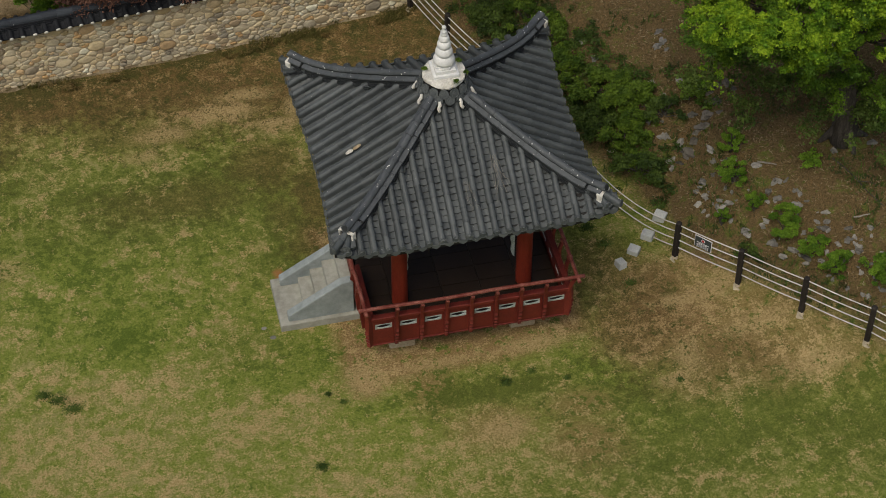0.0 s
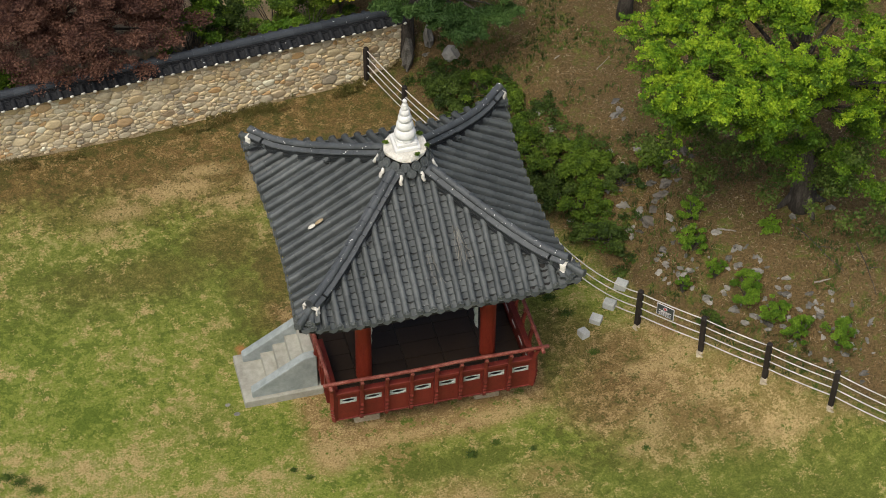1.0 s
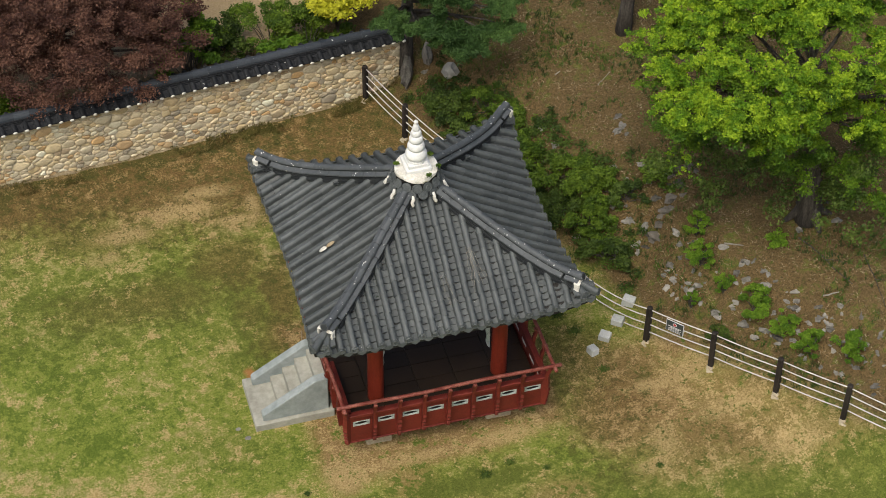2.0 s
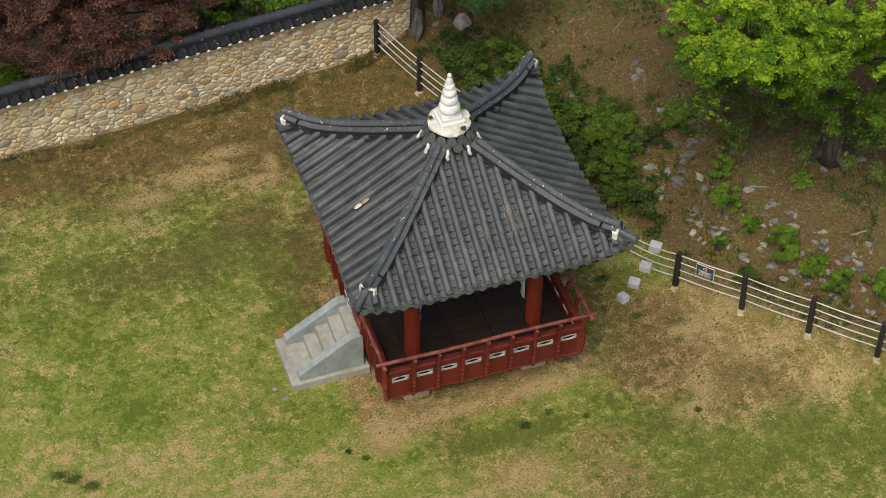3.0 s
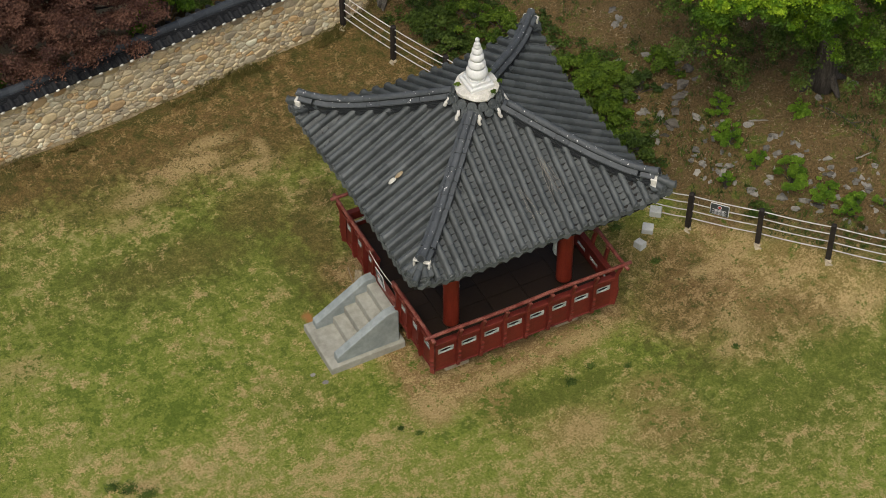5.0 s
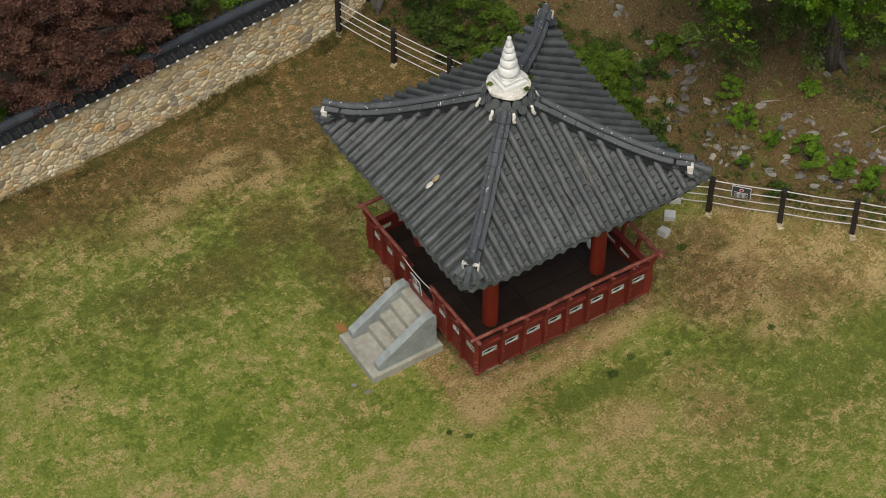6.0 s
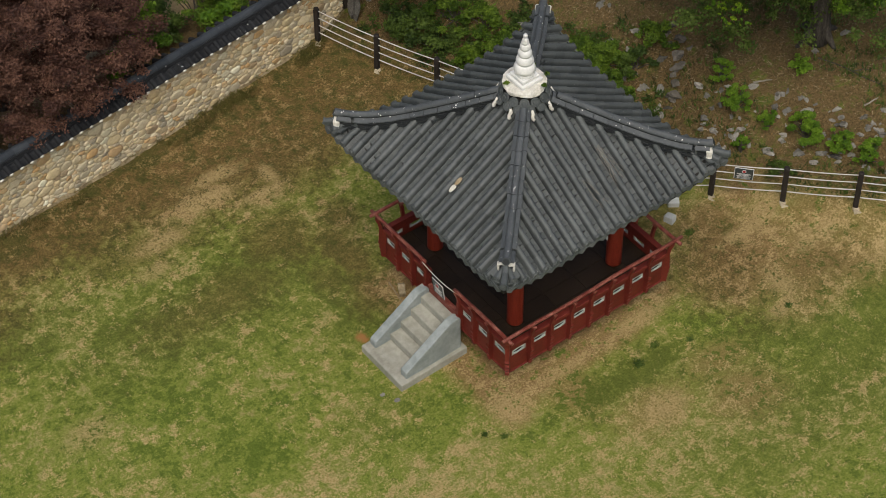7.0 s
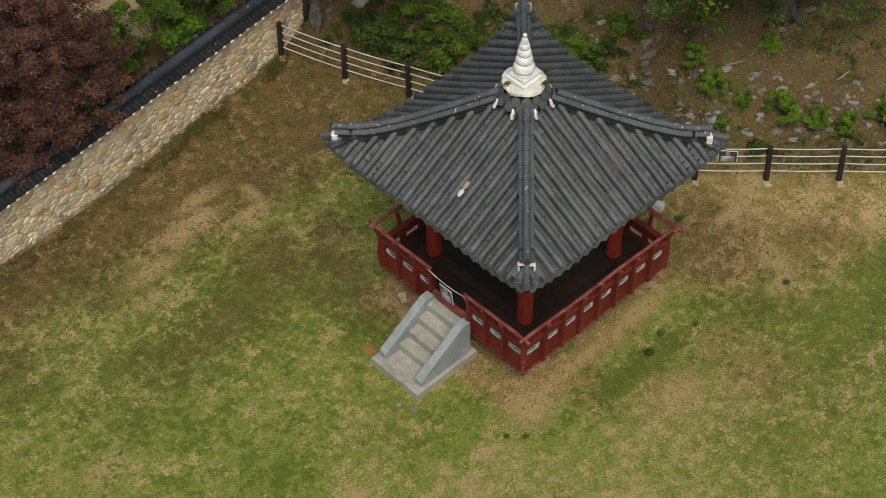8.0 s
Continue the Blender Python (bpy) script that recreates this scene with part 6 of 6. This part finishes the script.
def on_green_bank(x, y):
    return on_bank(x, y) and noise.noise((x * 0.8, y * 0.8, 4)) + 0.5 * noise.noise((x * 2.6, y * 2.6, 9)) > (0.0 if y > 3.5 else 0.12)


blades("grass", "short tufts of green and straw-coloured grass", 52000, (-10.5, 8.6, -7.6, 8.2), on_lawn, M["grass"], (0.012, 0.045), (0.003, 0.007), (0.01, 0.05), 7)
def by_wall(x, y):
    d = (WALL_Y + WALL_K * x - y) / math.sqrt(1 + WALL_K * WALL_K)
    return 0.02 < d < 0.45 and x < 1.9 and noise.noise((x * 1.6, y * 1.6, 21)) + 0.3 * noise.noise((x * 6, y * 6, 2)) > 0.5 * d - 0.12


blades("wall_weeds", "dark weeds and dry grass along the wall foot", 26000, (-10.5, 1.9, 6.0, 8.4), by_wall, M["grass"], (0.03, 0.13), (0.004, 0.010), (0.02, 0.09), 12, 4)
blades("weeds", "scattered green weeds and grass on the bank", 14000, (2.3, 10.5, -5.0, 9.5), on_green_bank, M["leaf_bank"], (0.03, 0.12), (0.006, 0.014), (0.03, 0.10), 8, 5)
blades("dry_litter", "dry straw and leaf litter on the earth bank", 15000, (2.2, 11.0, -5.5, 11.0), on_bank, M["straw"], (0.004, 0.03), (0.003, 0.008), (0.04, 0.13), 9, 2)


def build_ivy():
    """Leaves of creeping ivy that follow the bank."""
    rng = np.random.default_rng(17)
    spots = [(4.35, 2.6, 0.9, 1.1), (4.3, 3.7, 0.7, 0.8), (3.1, 6.0, 0.8, 1.1), (2.7, 7.2, 0.6, 0.8), (4.0, 4.8, 0.5, 0.8)]
    clumps = []
    for cx, cy, rx, ry in spots:
        for _ in range(40):
            x, y = cx + rng.normal() * rx * 0.6, cy + rng.normal() * ry * 0.6
            if bank_distance(x, y) > 0.15:
                s = rng.uniform(0.05, 0.16)
                clumps.append(((x, y, ground_z(x, y) + 0.04), (s * 1.4, s * 1.4, 0.07)))
    ob = new("ivy", leaf_cloud("ivy", clumps, M["leaf_bank"], 14000, 0.055, 18, 0.7))
    tagged(ob, "creeping green ivy and weeds on the bank", "ivy", kind="stuff")


build_ivy()


def tuft(x, y, r, mat, seed, label, count=160):
    """A patch of taller, broader-leaved weeds in the lawn: a leaf rosette on a low crown of stems."""
    z = ground_z(x, y)
    root = empty("weed_tuft", label, "weed", Matrix.Translation((x, y, z)), "weed tufts in the lawn")
    rng = random.Random(seed)
    bm = bmesh.new()
    for _ in range(9):
        a, q = rng.uniform(0, 6.283), r * rng.uniform(0.3, 0.9)
        tube(bm, [(0, 0, -0.01), (math.cos(a) * q * 0.5, math.sin(a) * q * 0.5, 0.03), (math.cos(a) * q, math.sin(a) * q, 0.03)], [0.006, 0.004, 0.002], 4)
    part("stems", bm, M["leaf_bank"], root)
    part("leaves", leaf_cloud("leaves", [((0, 0, 0.02), (r, r * 0.8, 0.05))], M[mat], int(count * 1.8), 0.028, seed, 0.6, 0.0, 0.35), None, root)


rng_t = random.Random(31)
for x, y, r in ((-7.45, -1.35, 0.16), (-7.2, -1.6, 0.18), (-7.7, -1.2, 0.14), (-3.1, -3.9, 0.12), (0.5, -2.75, 0.12), (1.0, -2.6, 0.10), (-2.45, -2.55, 0.07), (-2.7, -2.3, 0.06), (1.6, -2.9, 0.06), (3.6, -3.4, 0.07), (3.2, 0.2, 0.14), (3.0, 0.7, 0.16), (2.7, 1.1, 0.14), (3.4, -0.9, 0.12)):
    tuft(x, y, r, "leaf_dull", rng_t.randrange(999), "green weed tuft growing in the lawn", int(1300 * r))

# ---- small things on and round the pavilion ----
def build_small():
    # mortar patch on the west slope
    fr = roof_frame(3, 1.76, -0.22 * -1, 0.07)
    bm = bmesh.new()
    bmesh.ops.create_icosphere(bm, subdivisions=2, radius=0.5)
    for v in bm.verts:
        v.co *= 1 + 0.35 * noise.noise(v.co * 3.0)
    ob = part("mortar_patch", bm, M["plaster"], roof, "white mortar patch on a tile", fr @ Matrix.Diagonal((0.17, 0.085, 0.03, 1)))
    bm = bmesh.new()
    bmesh.ops.create_icosphere(bm, subdivisions=2, radius=0.5)
    part("clay_patch", bm, M["straw"], roof, "exposed tan clay on a tile", roof_frame(3, 1.63, 0.21, 0.065) @ Matrix.Diagonal((0.18, 0.09, 0.025, 1)))
    # dead vine on the south slope
    rng = random.Random(44)
    bm = bmesh.new()
    for n in range(9):
        r, s = 1.25 + rng.uniform(-0.05, 0.1), 0.55 + rng.uniform(-0.05, 0.05)
        ds = rng.uniform(-0.06, 0.09)
        pts = []
        for i in range(7):
            pts.append(roof_point(0, r, s, 0.10 + rng.uniform(0, 0.03)))
            r += rng.uniform(0.05, 0.13)
            s += ds * 0.5 + rng.uniform(-0.03, 0.04)
        tube(bm, pts, 0.0028, 4)
    for n in range(4):
        r, s = 1.55, 0.0 + rng.uniform(-0.05, 0.1)
        pts = []
        for i in range(6):
            pts.append(roof_point(0, r, s, 0.10))
            r += rng.uniform(0.06, 0.12)
            s += rng.uniform(-0.02, 0.05)
        tube(bm, pts, 0.0024, 4)
    tagged(part("dead_vine", bm, M["twig"], None), "thin dry vine stems lying on roof tiles", "vine")
    # weeds in the plaster of the finial
    for n, (a, r) in enumerate(((-70, 0.34), (-20, 0.36), (160, 0.36), (35, 0.35))):
        ob = new("roof_weed", leaf_cloud("roof_weed", [((0, 0, 0), (0.05, 0.05, 0.04))], M["leaf_shrub"], 90, 0.035, 60 + n, 0.8))
        ob.matrix_world = Matrix.Translation((r * math.cos(radians(a)), r * math.sin(radians(a)), 5.27))
        tagged(ob, "small green weed rooted in the finial plaster", "weed", "weeds on the finial")
    # stone block and stick beside the stairs
    bm = bmesh.new()
    prism(bm, [(-0.13, 0.0), (0.13, 0.0), (0.13, 0.12), (0.08, 0.15), (0.05, 0.10), (-0.04, 0.09), (-0.07, 0.15), (-0.13, 0.11)], -0.06, 0.06)
    bmesh.ops.subdivide_edges(bm, edges=bm.edges, cuts=1, use_grid_fill=True)
    for v in bm.verts:
        v.co += 0.02 * noise.noise_vector(v.co * 9.0)
    ob = part("notched_stone", bm, M["rubble"], None, "", pose(-1.80, 1.30, ground_z(-1.8, 1.3) - 0.02, 0, 0, 60))
    tagged(ob, "brownish notched stone block beside the stairs", "stone")
    bm = bmesh.new()
    tube(bm, [(-1.86, 1.62, 0.03), (-1.95, 1.2, 0.05), (-2.0, 0.75, 0.06)], 0.012, 6)
    tagged(part("stick", bm, M["straw"], None), "pale straight stick leaning beside the stairs", "stick")
    # fallen branches on the slope
    for x, y, turn, l, r, mat, label in ((4.76, 6.1, 20, 0.14, 0.016, "twig", "short bleached stick lying on the slope"), (6.45, 0.45, -35, 0.38, 0.022, "twig", "short bleached stick lying on the slope"), (7.75, -1.25, -15, 0.30, 0.02, "twig", "short bleached stick lying on the slope"),
                                         (5.6, 5.6, 40, 0.5, 0.009, "twig", "short bleached stick lying on the slope"), (7.9, -0.55, -70, 1.5, 0.014, "bark", "long dark fallen branch on the slope"), (8.6, -1.3, -95, 1.3, 0.012, "bark", "long dark fallen branch on the slope")):
        bm = bmesh.new()
        pts = []
        for i in range(7):
            u = l * (i / 6 - 0.5)
            px = x + u * math.cos(radians(turn)) + rng.uniform(-.02, .02) * min(l, 1)
            py = y + u * math.sin(radians(turn)) + rng.uniform(-.02, .02) * min(l, 1)
            pts.append((px, py, ground_z(px, py) + r * 0.8))
        tube(bm, pts, [r * (1 - 0.08 * i) for i in range(7)], 6)
        if l > 1:
            q = Vector(pts[3])
            tube(bm, [q, q + Vector((0.2, -0.1, 0.02)), q + Vector((0.38, -0.26, -0.02))], [r * 0.6, r * 0.5, 0.004], 5)
        tagged(part("fallen_branch", bm, M[mat], None), label, "branch", "branches on the slope")
    for n, (x, y) in enumerate(((-3.55, -0.45), (-3.42, -0.72))):
        bm = bmesh.new()
        bmesh.ops.create_icosphere(bm, subdivisions=2, radius=0.5)
        ob = part("flat_stone", bm, M["rock"], None, "", pose(x, y, ground_z(x, y) - 0.012) @ Matrix.Diagonal((0.18, 0.14, 0.035, 1)))
        tagged(ob, "small grey flat stone sunk in the grass", "stone", "flat stones by the stairs")


build_small()

build_coping()
build_wall_stones()
